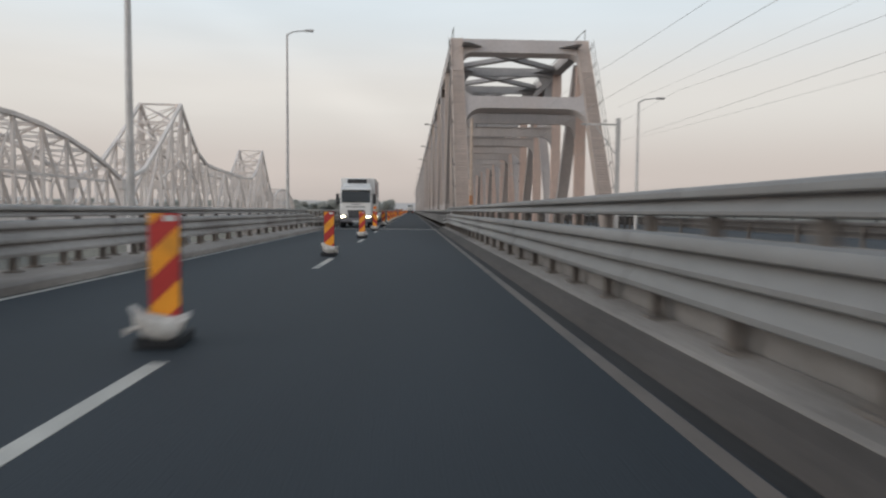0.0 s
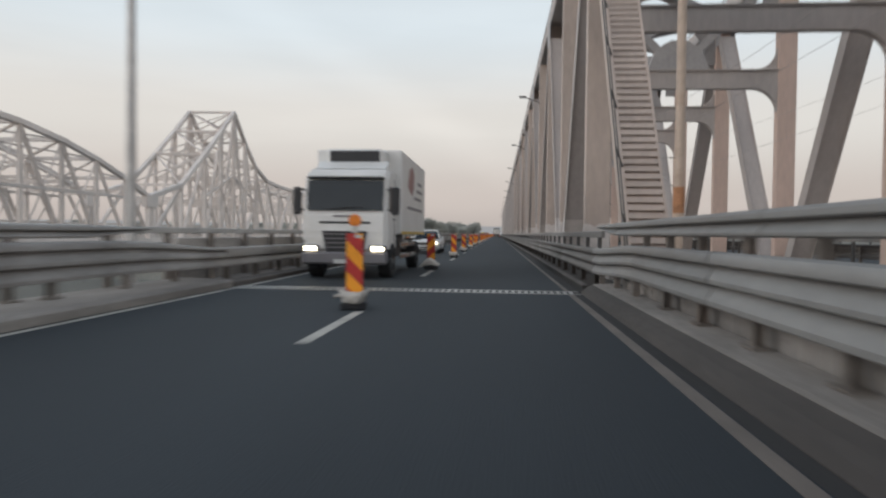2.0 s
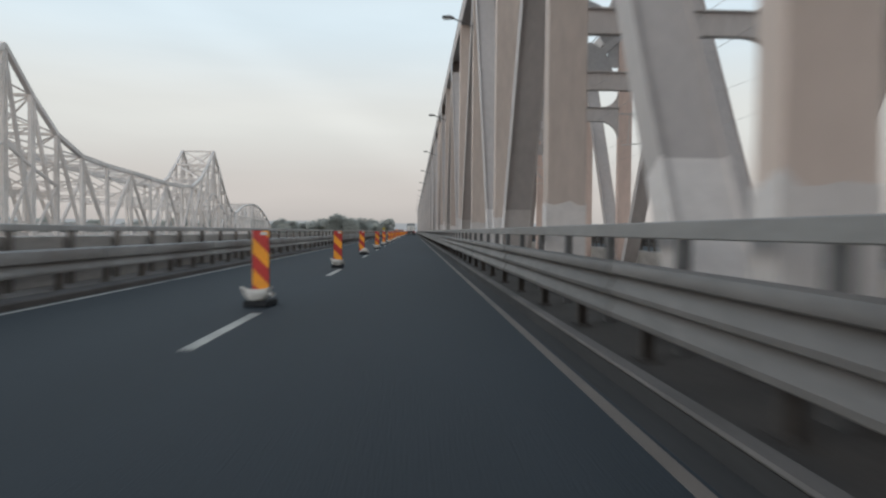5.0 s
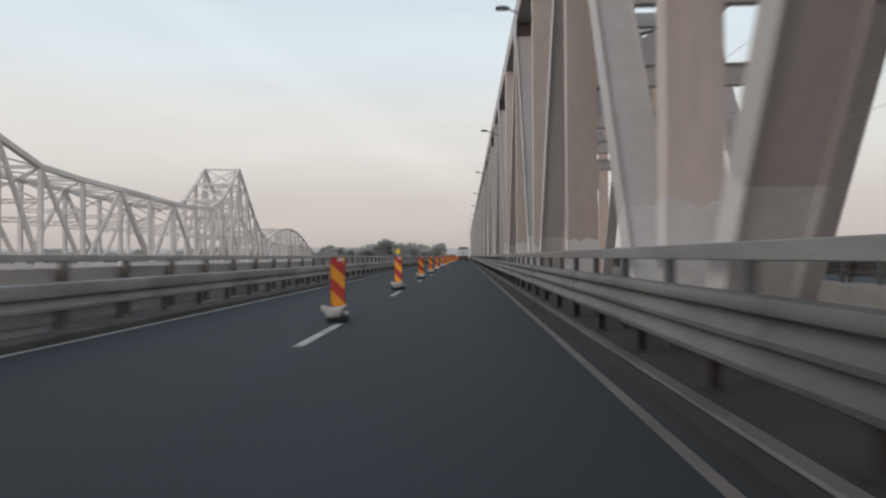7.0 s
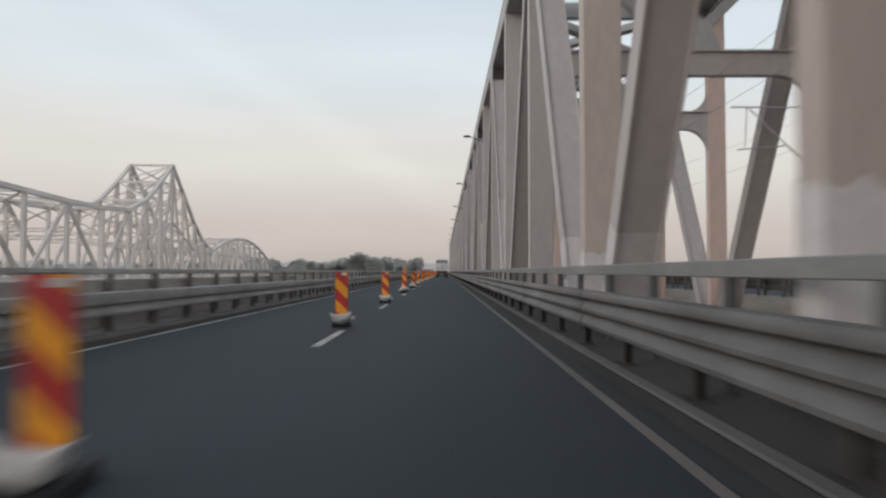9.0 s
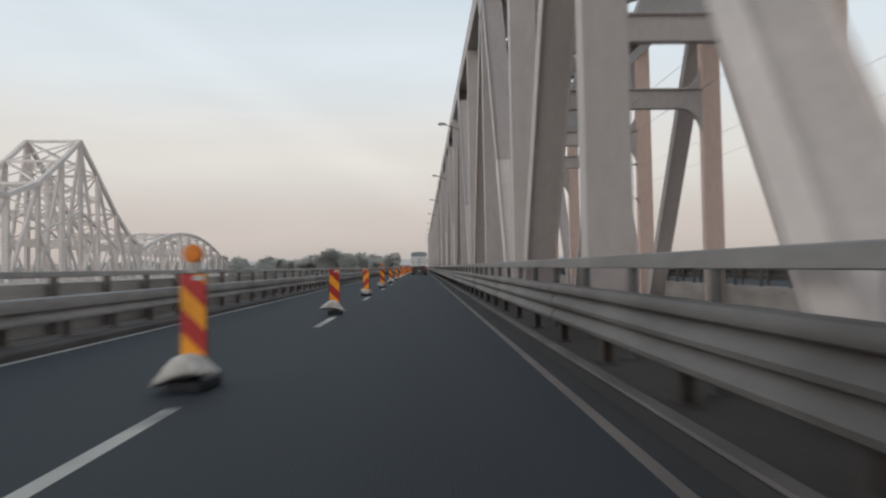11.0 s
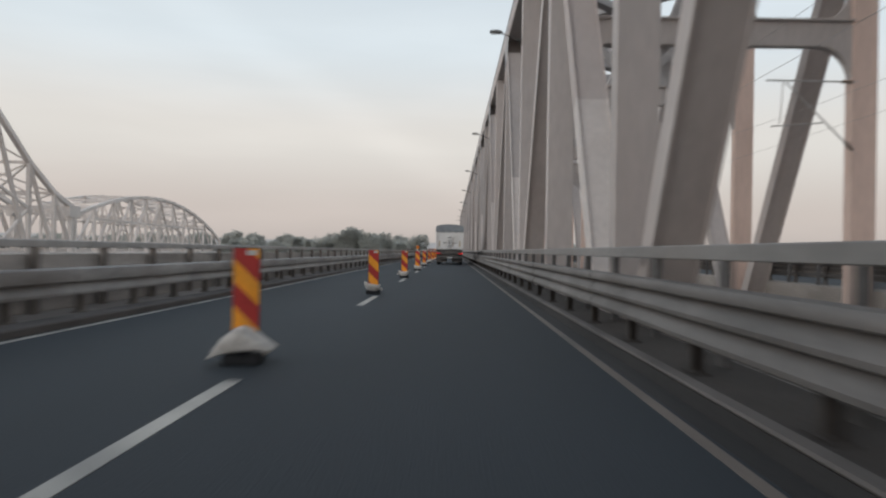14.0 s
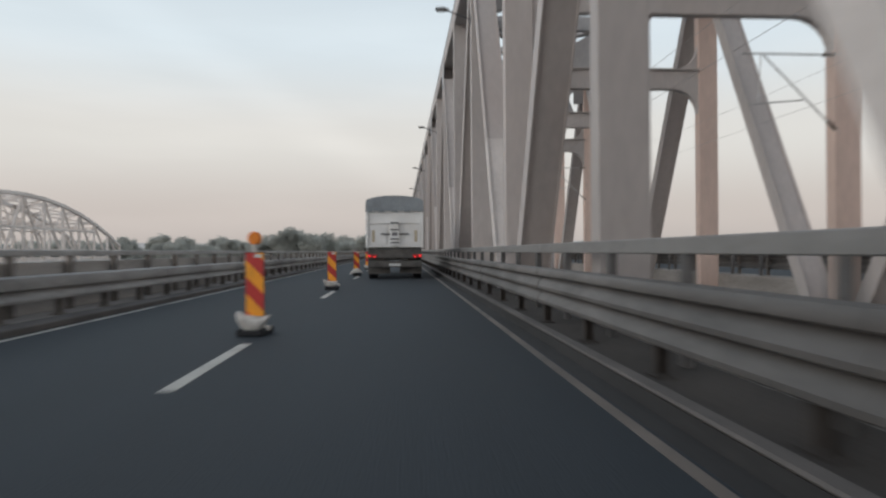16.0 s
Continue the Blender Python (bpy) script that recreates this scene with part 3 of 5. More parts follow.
def jagged_sleeve(w, d, height, seed):
    """A thin coat round a box post, from its foot up to an uneven brushed edge."""
    r, e = random.Random(seed), 0.008
    bm = bmesh.new()
    ring = []
    for (x0, y0), (x1, y1), n in (((-1, -1), (1, -1), 5), ((1, -1), (1, 1), 8), ((1, 1), (-1, 1), 5), ((-1, 1), (-1, -1), 8)):
        for i in range(n):
            f = i / n
            ring.append(((x0 + (x1 - x0) * f) * (w / 2 + e), (y0 + (y1 - y0) * f) * (d / 2 + e)))
    lift = r.uniform(-0.1, 0.1)
    top = [height + 0.09 * r.uniform(-1, 1) + (lift if x < 0 else 0) for x, y in ring]
    a = [bm.verts.new((x, y, 0)) for x, y in ring]
    b = [bm.verts.new((x, y, z)) for (x, y), z in zip(ring, top)]
    c = [bm.verts.new((x * 0.97, y * 0.97, z)) for (x, y), z in zip(ring, top)]
    m = len(ring)
    for i in range(m):
        j = (i + 1) % m
        bm.faces.new((a[i], a[j], b[j], b[i]))
        bm.faces.new((b[i], b[j], c[j], c[i]))
    return bm


node_y = [node(k) for k in range(-1, LAST + 1)]
END_T, END_B = (node_y[0], ZT), (39.9, ZB)
for X in (XN, XF):
    # chords, panel by panel
    for k in range(len(node_y) - 1):
        a, b = node_y[k], node_y[k + 1]
        top_a = a if k else END_T[0]
        member("top_chord", (X, top_a, ZT), (X, b, ZT), 0.95, 0.9, TRUSS, "box", (1, 0, 0))
        member("bottom_chord", (X, a, ZB), (X, b, ZB), 0.95, 0.9)
    member("bottom_chord", (X, END_B[0], ZB), (X, node_y[0], ZB), 0.95, 0.9)
    for i, y in enumerate(node_y):
        k = i - 1
        pale = X == XN and k < 11
        top = ZT - 0.4
        if k >= -1:
            if pale:
                foot = part("post_foot", jagged_sleeve(0.9, 0.45, 1.85 + 0.2 * math.sin(k * 2.3) - ZB - 0.3, k), TRUSS_PALE, bridge, "pale repainted foot with a ragged edge")
                foot.matrix_basis = Matrix.Translation(Vector((X, y, ZB + 0.3)) - BX)
            if not i:
                top = 13.6
            member("post", (X, y, (ZB + 0.3)), (X, y, top), 0.45, 0.9, TRUSS_WARM if X == XF else TRUSS_TAN if pale else TRUSS)
        if i < len(node_y) - 1:
            y2 = node_y[i + 1]
            if k % 2:  # odd: top node here
                p, q = (X, y + 0.65, 13.8), (X, y + 9.4, -2.5)
            else:
                p, q = (X, y + 9.05, 13.8), (X, y + 0.33, -2.5)
            heavy = i == 0
            low = q
            newer = X == XN and k >= 12 and k % 2 == 0
            if pale or newer:
                f = ((5.4 if newer else 2.1) - q[2]) / (p[2] - q[2])
                low = [q[j] + (p[j] - q[j]) * f for j in range(3)]
            member("diagonal", low, p, 0.6 if heavy else 0.55, 1.0 if heavy else 0.88, TRUSS, "recessed")
            if pale or newer:
                member("diagonal_foot", q, low, 0.6 if heavy else 0.55, 1.0 if heavy else 0.88, TRUSS_LIGHT if newer else TRUSS_PALE, "recessed", label="paler repainted foot")

# gusset plates on the nodes of the upper chord
gus = bmesh.new()
for s in (-1, 1):
    prism(gus, [(-1.5, 0.45), (1.5, 0.45), (1.35, -0.7), (0.6, -1.9), (-0.6, -1.9), (-1.35, -0.7)], s * 0.455 - 0.012, s * 0.455 + 0.012, axis="x")
gus = link_mesh("gusset", gus, GUSSET)
for X in (XN, XF):
    for i, y in enumerate(node_y):
        if i and (i - 1) % 2:
            part("gusset", gus, GUSSET, bridge, m=Matrix.Translation(Vector((X, y, ZT)) - BX))


# sway frames: a deep cross girder with curved haunches between the two trusses
def haunched(x0, x1, zlo, zhi, r, down=True):
    pts = [(x0, zhi), (x1, zhi)]
    arc = [radians(a) for a in range(0, 91, 15)]
    out = pts[:2] + [(x1, zlo - r)] + [(x1 - r * (1 - math.cos(a)), zlo - r + r * math.sin(a)) for a in arc[1:]]
    out += [(x0 + r * (1 - math.cos(a)), zlo - r + r * math.sin(a)) for a in arc[:0:-1]] + [(x0, zlo - r)]
    return out


sway = bmesh.new()
prism(sway, haunched(XN + 0.44, XF - 0.44, 8.7, 9.6, 1.2), -0.18, 0.18)
box(sway, (XN + 0.44, -0.3, 9.58), (XF - 0.44, 0.3, 9.64))
for cx, sx in ((XN + 0.44, 1), (XF - 0.44, -1)):
    prism(sway, [(cx, 9.65)] + [(cx + sx * 1.15 * (1 - math.sin(radians(a))), 9.65 + 1.15 * (1 - math.cos(radians(a)))) for a in range(0, 91, 15)], -0.1, 0.1)
sway = link_mesh("sway_girder", sway, TRUSS)
strut = bmesh.new()
prism(strut, haunched(XN + 0.44, XF - 0.44, 14.6, 15.4, 0.7), -0.22, 0.22)
for cx, sx in ((XN + 0.44, 1), (XF - 0.44, -1)):
    prism(strut, [(cx, 14.6), (cx + sx * 1.5, 14.6), (cx + sx * 0.75, 13.5), (cx + sx * 0.75, 12.3), (cx, 12.3)], -0.06, 0.06)
strut = link_mesh("top_strut", strut, TRUSS_DARK)
mid_x = (XN + XF) / 2
knot = prism(bmesh.new(), [(mid_x - 1.5, 9.66), (mid_x + 1.5, 9.66), (mid_x + 1.1, 10.7), (mid_x + 0.4, 11.1), (mid_x - 0.4, 11.1), (mid_x - 1.1, 10.7)], -0.24, 0.24)
knot = link_mesh("brace_gusset", knot, TRUSS_DARK)
plates = []
for cx, sx in ((XN + 0.4, 1), (XF - 0.4, -1)):
    for sy in (-1, 1):
        plate = prism(bmesh.new(), [(cx, sy * 0.2), (cx + sx * 2.0, sy * 0.2), (cx + sx * 1.6, sy * 0.7), (cx + sx * 0.5, sy * 1.9), (cx, sy * 1.9)], ZT - 0.32, ZT - 0.29, axis="z")
        plates.append(link_mesh("lateral_plate", plate, TRUSS_DARK))
for i, y in enumerate(node_y):
    for plate in plates:
        part("lateral_plate", plate, TRUSS_DARK, bridge, m=Matrix.Translation(Vector((0, y, 0)) - BX))
    part("sway_girder", sway, TRUSS, bridge, m=Matrix.Translation(Vector((0, y, 0)) - BX))
    if i:
        part("top_strut", strut, TRUSS_DARK, bridge, m=Matrix.Translation(Vector((0, y, 0)) - BX))
        part("brace_gusset", knot, TRUSS_DARK, bridge, m=Matrix.Translation(Vector((0, y, 0)) - BX))
    if i < len(node_y) - 1:
        y = y if i else END_T[0]
        y2 = node_y[i + 1]
        mid = ((XN + XF) / 2, (y + y2) / 2, ZT)
        for a, b in (((XN, y, ZT), mid), (mid, (XF, y2, ZT)), ((XF, y, ZT + 0.01), mid), (mid, (XN, y2, ZT + 0.01))):
            member("top_lateral", a, b, 0.42, 0.6, TRUSS_DARK)
        # knee braces between girder and strut
        for a, b in () if not i else (((XN + 0.4, y, 14.5), ((XN + XF) / 2, y, 9.65)), ((XF - 0.4, y, 14.5), ((XN + XF) / 2, y, 9.65))):
            member("sway_brace", a, b, 0.42, 0.4, TRUSS_DARK)

# sloping end portal
slope = Vector((0, END_T[0] - END_B[0], END_T[1] - END_B[1]))
slen = slope.length
pm = Matrix.Translation(Vector((0, END_B[0], END_B[1])) - BX) @ Matrix.Rotation(math.atan2(-slope.y, slope.z), 4, "X")


def up_slope(z):
    return (z - ZB) / (ZT - ZB) * slen


def fillet(bm, cx, cz, sx, sz, r, y0, y1):
    pts = [(cx, cz)] + [(cx + sx * r * (1 - math.sin(a)), cz + sz * r * (1 - math.cos(a))) for a in [radians(v) for v in range(0, 91, 15)]]
    prism(bm, pts, y0, y1)


for X in (XN, XF):
    outline = [(-0.5, -0.45), (-0.44, -0.45), (-0.44, -0.34), (0.44, -0.34), (0.44, -0.45), (0.5, -0.45), (0.5, 0.45), (-0.5, 0.45)]
    part("end_post", prism(bmesh.new(), [(X + u, v) for u, v in outline], 0, slen + 0.3, axis="z"), TRUSS_TAN, bridge, m=pm)
    rung = link_mesh("batten", boxes(((X - 0.44, -0.44, -0.078), (X + 0.44, -0.4, 0.078))), TRUSS_TAN)
    for i in range(67):
        part("batten", rung, TRUSS_TAN, bridge, m=pm @ Matrix.Translation((0, 0, 2.2 + i * 0.236)))
xa, xb = XN + 0.5, XF - 0.5
pt = bmesh.new()
z1, z2, z3, z4 = up_slope(9.3), up_slope(10.33), up_slope(14.3), slen + 0.3
prism(pt, haunched(xa, xb, z1, z2, 1.5), -0.3, 0.3)
box(pt, (xa, -0.3, z3), (xb, 0.3, z4))
for cx, sx in ((xa, 1), (xb, -1)):
    fillet(pt, cx, z2, sx, 1, 0.8, -0.3, 0.3)
    fillet(pt, cx, z3, sx, -1, 0.8, -0.3, 0.3)
part("portal_frame", pt, TRUSS, bridge, "portal girder with a rounded opening", m=pm)
# stair rails up the end posts
for X, s in ((XN, -1), (XF, 1)):
    n = 10
    for i in range(n):
        w = 2.6 + i * 1.95
        part("stair_post", tube(bmesh.new(), (X + s * 0.48, -0.44, w), (X + s * 0.72, -1.0, w + 0.2), 0.03, seg=6), GALV, bridge, m=pm)
    for off, back in ((0.72, -1.0), (0.6, -0.72)):
        part("stair_rail", tube(bmesh.new(), (X + s * off, back, 2.8), (X + s * off, back, 2.8 + (n - 1) * 1.95 + 0.4), 0.022, seg=6), GALV, bridge, m=pm)
# slim rail along the top of the near truss
for X in (XN - 0.25, XF + 0.25):
    for k in range(len(node_y) - 1):
        a, b = node_y[k], node_y[k + 1]
        member("walkway_rail", (X, a, ZT + 1.35), (X, b, ZT + 1.35), 0.05, 0.05, GALV)
        member("walkway_post", (X, a, ZT + 0.48), (X, a, ZT + 1.35), 0.05, 0.05, GALV)
        member("walkway_post", (X, (a + b) / 2, ZT + 0.48), (X, (a + b) / 2, ZT + 1.35), 0.05, 0.05, GALV)

# ---- railway between the trusses and the other carriageway ----
solid("railway_deck", boxes(((5.26, Y0, -1.6), (16.8, Y1, -0.75))), BALLAST, "stone ballast bed of a double railway track", "railway bed", kind="structure")
track_sleeper = link_mesh("sleeper", boxes(((-1.3, -0.13, -0.76), (1.3, 0.13, -0.62)), bevel=0.02), CONCRETE)
rail_mesh = link_mesh("rail", prism(prism(bmesh.new(), [(-0.07, -0.62), (0.07, -0.62), (0.012, -0.58), (-0.012, -0.58)], Y0, 520),
                                    [(-0.012, -0.58), (0.012, -0.58), (0.036, -0.5), (0.036, -0.45), (-0.036, -0.45), (-0.036, -0.5)], Y0, 520), RUST)
for cx in (8.6, 13.2):
    tr = thing("railway_track", "rusty railway track on concrete sleepers", "railway track", "railway tracks", at=(cx, 0, 0))
    for s in (-0.72, 0.72):
        part("rail", rail_mesh, RUST, tr, m=pose(s, 0, 0))
    for i in range(150):
        part("sleeper", track_sleeper, CONCRETE, tr, m=pose(0, 30 + i * 1.8, 0))
solid("road_opposite", boxes(((16.9, Y0, -0.35), (27.6, Y1, 0.0))), ASPHALT, "second asphalt carriageway beyond the railway", "road", kind="structure")
solid("kerb_opposite", boxes(((16.86, Y0, -0.76), (18.0, Y1, 0.12)), bevel=0.03), KERB_OLD, "weathered concrete deck edge beyond the railway", "kerb", kind="structure")
guard_rail("guard_rail", 17.85, BRIDGE_WAVES, BRIDGE_TOP, -1, 40.5, 512, 2.432, "far three-wave guard rail beyond the railway", base_z=0.12)
guard_rail("guard_rail", 18.1, (0.45, 0.68), 0.9, -1, -64, 40, 4.0, "far guard rail beyond the railway", base_z=0.12)
guard_rail("guard_rail", 26.6, (0.45, 0.68), 0.9, 1, -64, 512, 4.0, "far guard rail at the outer edge of the deck", base_z=0.0)
handrail(27.2, -64, 512, 1.1, 1.28, 4.0, "far railing at the outer edge of the deck")
# shared deck edge girders and river piers
for yl in (-13.0, 13.8, 40.4):
    solid("lamp_bracket", boxes(((-6.65, yl - 0.3, -0.6), (-5.3, yl + 0.3, -0.3)), bevel=0.03), CONCRETE, "concrete bracket carrying a street lamp", "bracket", "lamp brackets")
solid("deck_girder", boxes(((-5.3, Y0, -2.2), (-5.0, Y1, -0.31)), ((27.3, Y0, -2.2), (27.6, Y1, -0.36)), ((4.0, Y0, -2.2), (4.3, Y1, -0.36))), CONCRETE, "deck edge girders below the road", "girder", kind="structure")
for y in (-52, -5, 42, 182, 372, 512, 600, 680):
    bm = bmesh.new()
    prism(bm, [(-3, WATER_Z - 4), (25, WATER_Z - 4), (24, -3.35), (-2, -3.35)], y - 2.4, y + 2.4)
    solid("pier", bm, CONCRETE, "tall concrete river pier below the deck", "pier", "river piers")

# overhead line of the railway
wires = thing("overhead_line", "thin contact and carrier wires above the tracks", "overhead wire", at=(10.9, 0, 0))


def wire(name, points, r):
    """One wire strung through points, as a thin round curve."""
    cu = bpy.data.curves.new(name, "CURVE")
    cu.dimensions, cu.bevel_depth, cu.bevel_resolution = "3D", r, 1
    sp = cu.splines.new("POLY")
    sp.points.add(len(points) - 1)
    for q, c in zip(sp.points, points):
        q.co = (*c, 1)
    cu.materials.append(WIRE)
    ob = new(name, cu)
    ob.parent = wires
    return ob


SPAN = PANEL * 4
for cx in (8.6, 13.2):
    for z, name in ((5.1, "contact_wire"), (6.4, "carrier_wire")):
        pts = []
        for j in range(15):
            for i in range(6):
                f = i / 6
                pts.append((cx - 10.9, V0 - 3 * SPAN + (j + f) * SPAN, z - (2.0 * f * (1 - f) if z > 6 else 0)))
        wire(name, pts, 0.005)
for x, z in ((16.4, 8.6), (17.5, 6.4)):
    wire("feeder_wire", [(x - 10.9, -60 + 10 * i, z - 2.4 * (i / 10) * (1 - i / 10)) for i in range(11)], 0.005)


def cantilever_arms(y):
    """Bracket of the overhead line fixed to the far posts."""
    ob = thing("wire_bracket", "steel wire bracket with insulators on a truss post", "bracket", "wire brackets", at=(16.2, y - 0.2, 7.45))
    part("arm", tube(bmesh.new(), (0, 0, 0), (-3.2, 0, 0.02), 0.032, seg=8), LAMP_STEEL, ob)
    part("stay", tube(bmesh.new(), (0, 0, -2.55), (-2.5, 0, -0.05), 0.028, seg=8), LAMP_STEEL, ob)
    part("dropper", tube(bmesh.new(), (-2.6, 0, 0.0), (-2.7, 0, -1.5), 0.022, seg=6), LAMP_STEEL, ob)
    part("steady_arm", tube(bmesh.new(), (-1.2, 0, -1.45), (-3.0, 0, -1.6), 0.025, seg=6), LAMP_STEEL, ob)
    for a, b in (((-0.55, 0, 0.0), (-0.15, 0, 0.0)), ((-0.42, 0, -2.12), (-0.12, 0, -2.42))):
        bm = bmesh.new()
        for j in range(5):
            p, q = Vector(a).lerp(Vector(b), j / 5), Vector(a).lerp(Vector(b), (j + 0.5) / 5)
            tube(bm, p, q, 0.06, seg=10)
        part("insulator", bm, RUST, ob)
    return ob


for k in (2, 5, 8, 11, 13, 16, 19, 22, 25, 28, 31, 34, 37, 40, 43):
    cantilever_arms(node(k))

mast = thing("catenary_mast", "grey steel mast carrying the railway's overhead line", "mast", at=(16.5, 40.1, -0.75))
part("mast_pole", boxes(((-0.14, -0.11, 0), (0.14, 0.11, 8.6)), bevel=0.02), LAMP_STEEL, mast)
part("arm", boxes(((-2.6, -0.04, 8.1), (0, 0.04, 8.22))), LAMP_STEEL, mast)
part("stay", tube(bmesh.new(), (0, 0, 5.9), (-1.6, 0, 8.1), 0.04, seg=8), LAMP_STEEL, mast)
mast2 = copy_thing(mast, pose(16.5, 1.2, -0.75))

pole = thing("service_pole", "pale peach-painted steel pole with a rusty band", "pole", at=(6.35, 41.2, -0.75))
part("shaft", tube(bmesh.new(), (0, 0, 0), (0, 0, 8.6), 0.115, 0.1, 14), PEACH, pole)
part("band", tube(bmesh.new(), (0, 0, 2.55), (0, 0, 3.15), 0.125, 0.125, 14), material("rusty_band", (0.42, 0.2, 0.1), 0.8, vary=0.35, scale=6), pole, "rusty band")


# ---- street lamps ----
def street_lamp(x, y, z0, height, reach, side):
    ob = thing("street_lamp", "tall slim grey street lamp with a short arm", "street lamp", "street lamps", at=(x, y, z0))
    part("shaft", tube(bmesh.new(), (0, 0, 0), (0, 0, height - 0.2), 0.13, 0.065, 12), LAMP_STEEL, ob)
    part("base", boxes(((-0.2, -0.2, 0), (0.2, 0.2, 0.06))), LAMP_STEEL, ob)
    bm = tube(bmesh.new(), (0, 0, height - 0.25), (side * reach * 0.35, 0, height - 0.02), 0.045, seg=8)
    tube(bm, (side * reach * 0.35, 0, height - 0.02), (side * reach, 0, height + 0.06), 0.04, seg=8)
    part("arm", bm, LAMP_STEEL, ob)
    head = bmesh.new()
    box(head, (side * reach - 0.3 * (1 - side) / 2 - 0.0, -0.12, height), (side * reach + 0.62 * side if side > 0 else side * reach + 0.0, 0.12, height + 0.13), 0.04)
    part("lamp_head", head, LAMP_STEEL, ob)
    return ob


street_lamp(-6.4, 14.35, -0.3, 13.7, 1.2, 1)
street_lamp(-6.4, 40.4, -0.3, 13.7, 1.2, 1)
street_lamp(-6.4, -13.0, -0.3, 13.7, 1.2, 1)
street_lamp(17.7, 39.5, 0.0, 9.1, 1.2, 1)


def truss_lamp(y):
    ob = thing("truss_lamp", "small street lamp on a steel arm fixed to a truss post", "street lamp", "truss lamps", at=(5.385, y, 11.85))
    part("wall_plate", boxes(((-0.03, -0.1, -0.2), (0.0, 0.1, 0.2))), POST, ob)
    part("arm", tube(bmesh.new(), (-0.02, 0, 0.0), (-1.1, 0, 0.42), 0.035, seg=8), POST, ob)
    head = bmesh.new()
    prism(head, [(-1.62, 0.42), (-1.58, 0.5), (-1.2, 0.52), (-0.98, 0.44), (-1.0, 0.38), (-1.4, 0.37)], -0.12, 0.12)
    lamp = part("lamp_head", head, POST, ob)
    part("glass", boxes(((-1.55, -0.09, 0.35), (-1.2, 0.09, 0.372))), LENS, lamp)
    return ob


for i in range(14):
    truss_lamp(node(2 + 3 * i))

# ---- delineator boards between the lanes ----
def sack(seed, draped):
    """A filled plastic sack slumped over the foot; draped ones hang over both sides, the others stand up at the corners."""
    bm = bmesh.new()
    bmesh.ops.create_cube(bm, size=2)
    bmesh.ops.subdivide_edges(bm, edges=list(bm.edges), cuts=6, use_grid_fill=True)
    r = random.Random(seed)
    lean = r.uniform(-0.12, 0.12)
    ear = [r.uniform(0.03, 0.13) for _ in range(2)]
    for v in bm.verts:
        p = v.co.copy()
        q = Vector([math.copysign(abs(c) ** 0.8, c) for c in p])
        q = q * (1.0 / max(1.0, q.length ** 0.55))
        k = 1 + 0.13 * noise.noise((p.x * 1.3 + seed * 5, p.y * 1.3, p.z * 1.3)) + 0.07 * noise.noise((p.x * 4 + seed, p.y * 4, p.z * 4))
        if draped:
            x, y, z = q.x * (0.27 - 0.1 * q.z) * k, q.y * 0.19 * k, q.z * 0.13 * k
            z += 0.07 * (1 - (q.x * 1.1) ** 2) - 0.02 + lean * x
            tip = abs(p.x) ** 5 * max(0.0, 0.4 - p.z)
            x += math.copysign(ear[p.x > 0] * 0.5 * tip, p.x)
        else:
            x, y, z = q.x * (0.2 + 0.05 * q.z) * k, q.y * 0.16 * k, q.z * 0.115 * k
            up = max(0.0, p.z) * abs(p.x) ** 4
            x += math.copysign(ear[p.x > 0] * 0.6 * up, p.x)
            z += ear[p.x > 0] * 0.5 * up - 0.03 * (1 - abs(p.x)) * max(0, p.z) + lean * x
        v.co = Vector((x, y, z))
    for f in bm.faces:
        f.smooth = True
    return link_mesh("sack", bm, BAG)


def tied_end(seed):
    """The gathered mouth of the sack: a pinched neck that flares out."""
    r = random.Random(seed)
    bm = bmesh.new()
    rings = []
    for d, rad in ((0.0, 0.05), (0.04, 0.018), (0.07, 0.03), (0.12, 0.055)):
        rings.append([bm.verts.new((d, rad * math.cos(a) * r.uniform(0.8, 1.2), 0.7 * rad * math.sin(a) * r.uniform(0.7, 1.3) - 0.25 * d)) for a in [2 * math.pi * i / 10 for i in range(10)]])
    for a, b in zip(rings, rings[1:]):
        for i in range(10):
            bm.faces.new((a[i], a[(i + 1) % 10], b[(i + 1) % 10], b[i])).smooth = True
    bm.faces.new(rings[0][::-1])
    return link_mesh("tied_end", bm, BAG)


BAGS = [sack(i + 1, i % 3 == 1) for i in range(9)]
ENDS = [tied_end(i + 40) for i in range(4)]
DRAPED = (4, 9, 15, 16, 19, 24, 28)
BESIDE = {9: 0.16}        # sacks that lie beside the board


def stripes(way):
    """Diagonal bands of the board, clipped to its outline; way 1 rises to the right."""
    red, yel = bmesh.new(), bmesh.new()
    w, z0, z1, pitch = 0.138, 0.2, 1.245, 0.255
    for i in range(-2, 6):
        lo = z0 - 0.1 + i * pitch
        poly = [(-way * w, lo), (way * w, lo + 0.27), (way * w, lo + 0.27 + pitch), (-way * w, lo + pitch)]
        for keep, lim in ((1, z0), (-1, z1)):
            res = []
            for a, b in zip(poly, poly[1:] + poly[:1]):
                ia, ib = keep * (a[1] - lim) >= 0, keep * (b[1] - lim) >= 0
                if ia:
                    res.append(a)
                if ia != ib:
                    t = (lim - a[1]) / (b[1] - a[1])
                    res.append((a[0] + (b[0] - a[0]) * t, lim))
            poly = res
            if len(poly) < 3:
                break
        if len(poly) >= 3:
            prism(red if i % 2 else yel, poly, -0.018, 0.018)
    return link_mesh("stripes", red, BOARD_R), link_mesh("stripes", yel, BOARD_Y)


STRIPES = {1: stripes(1), -1: stripes(-1)}
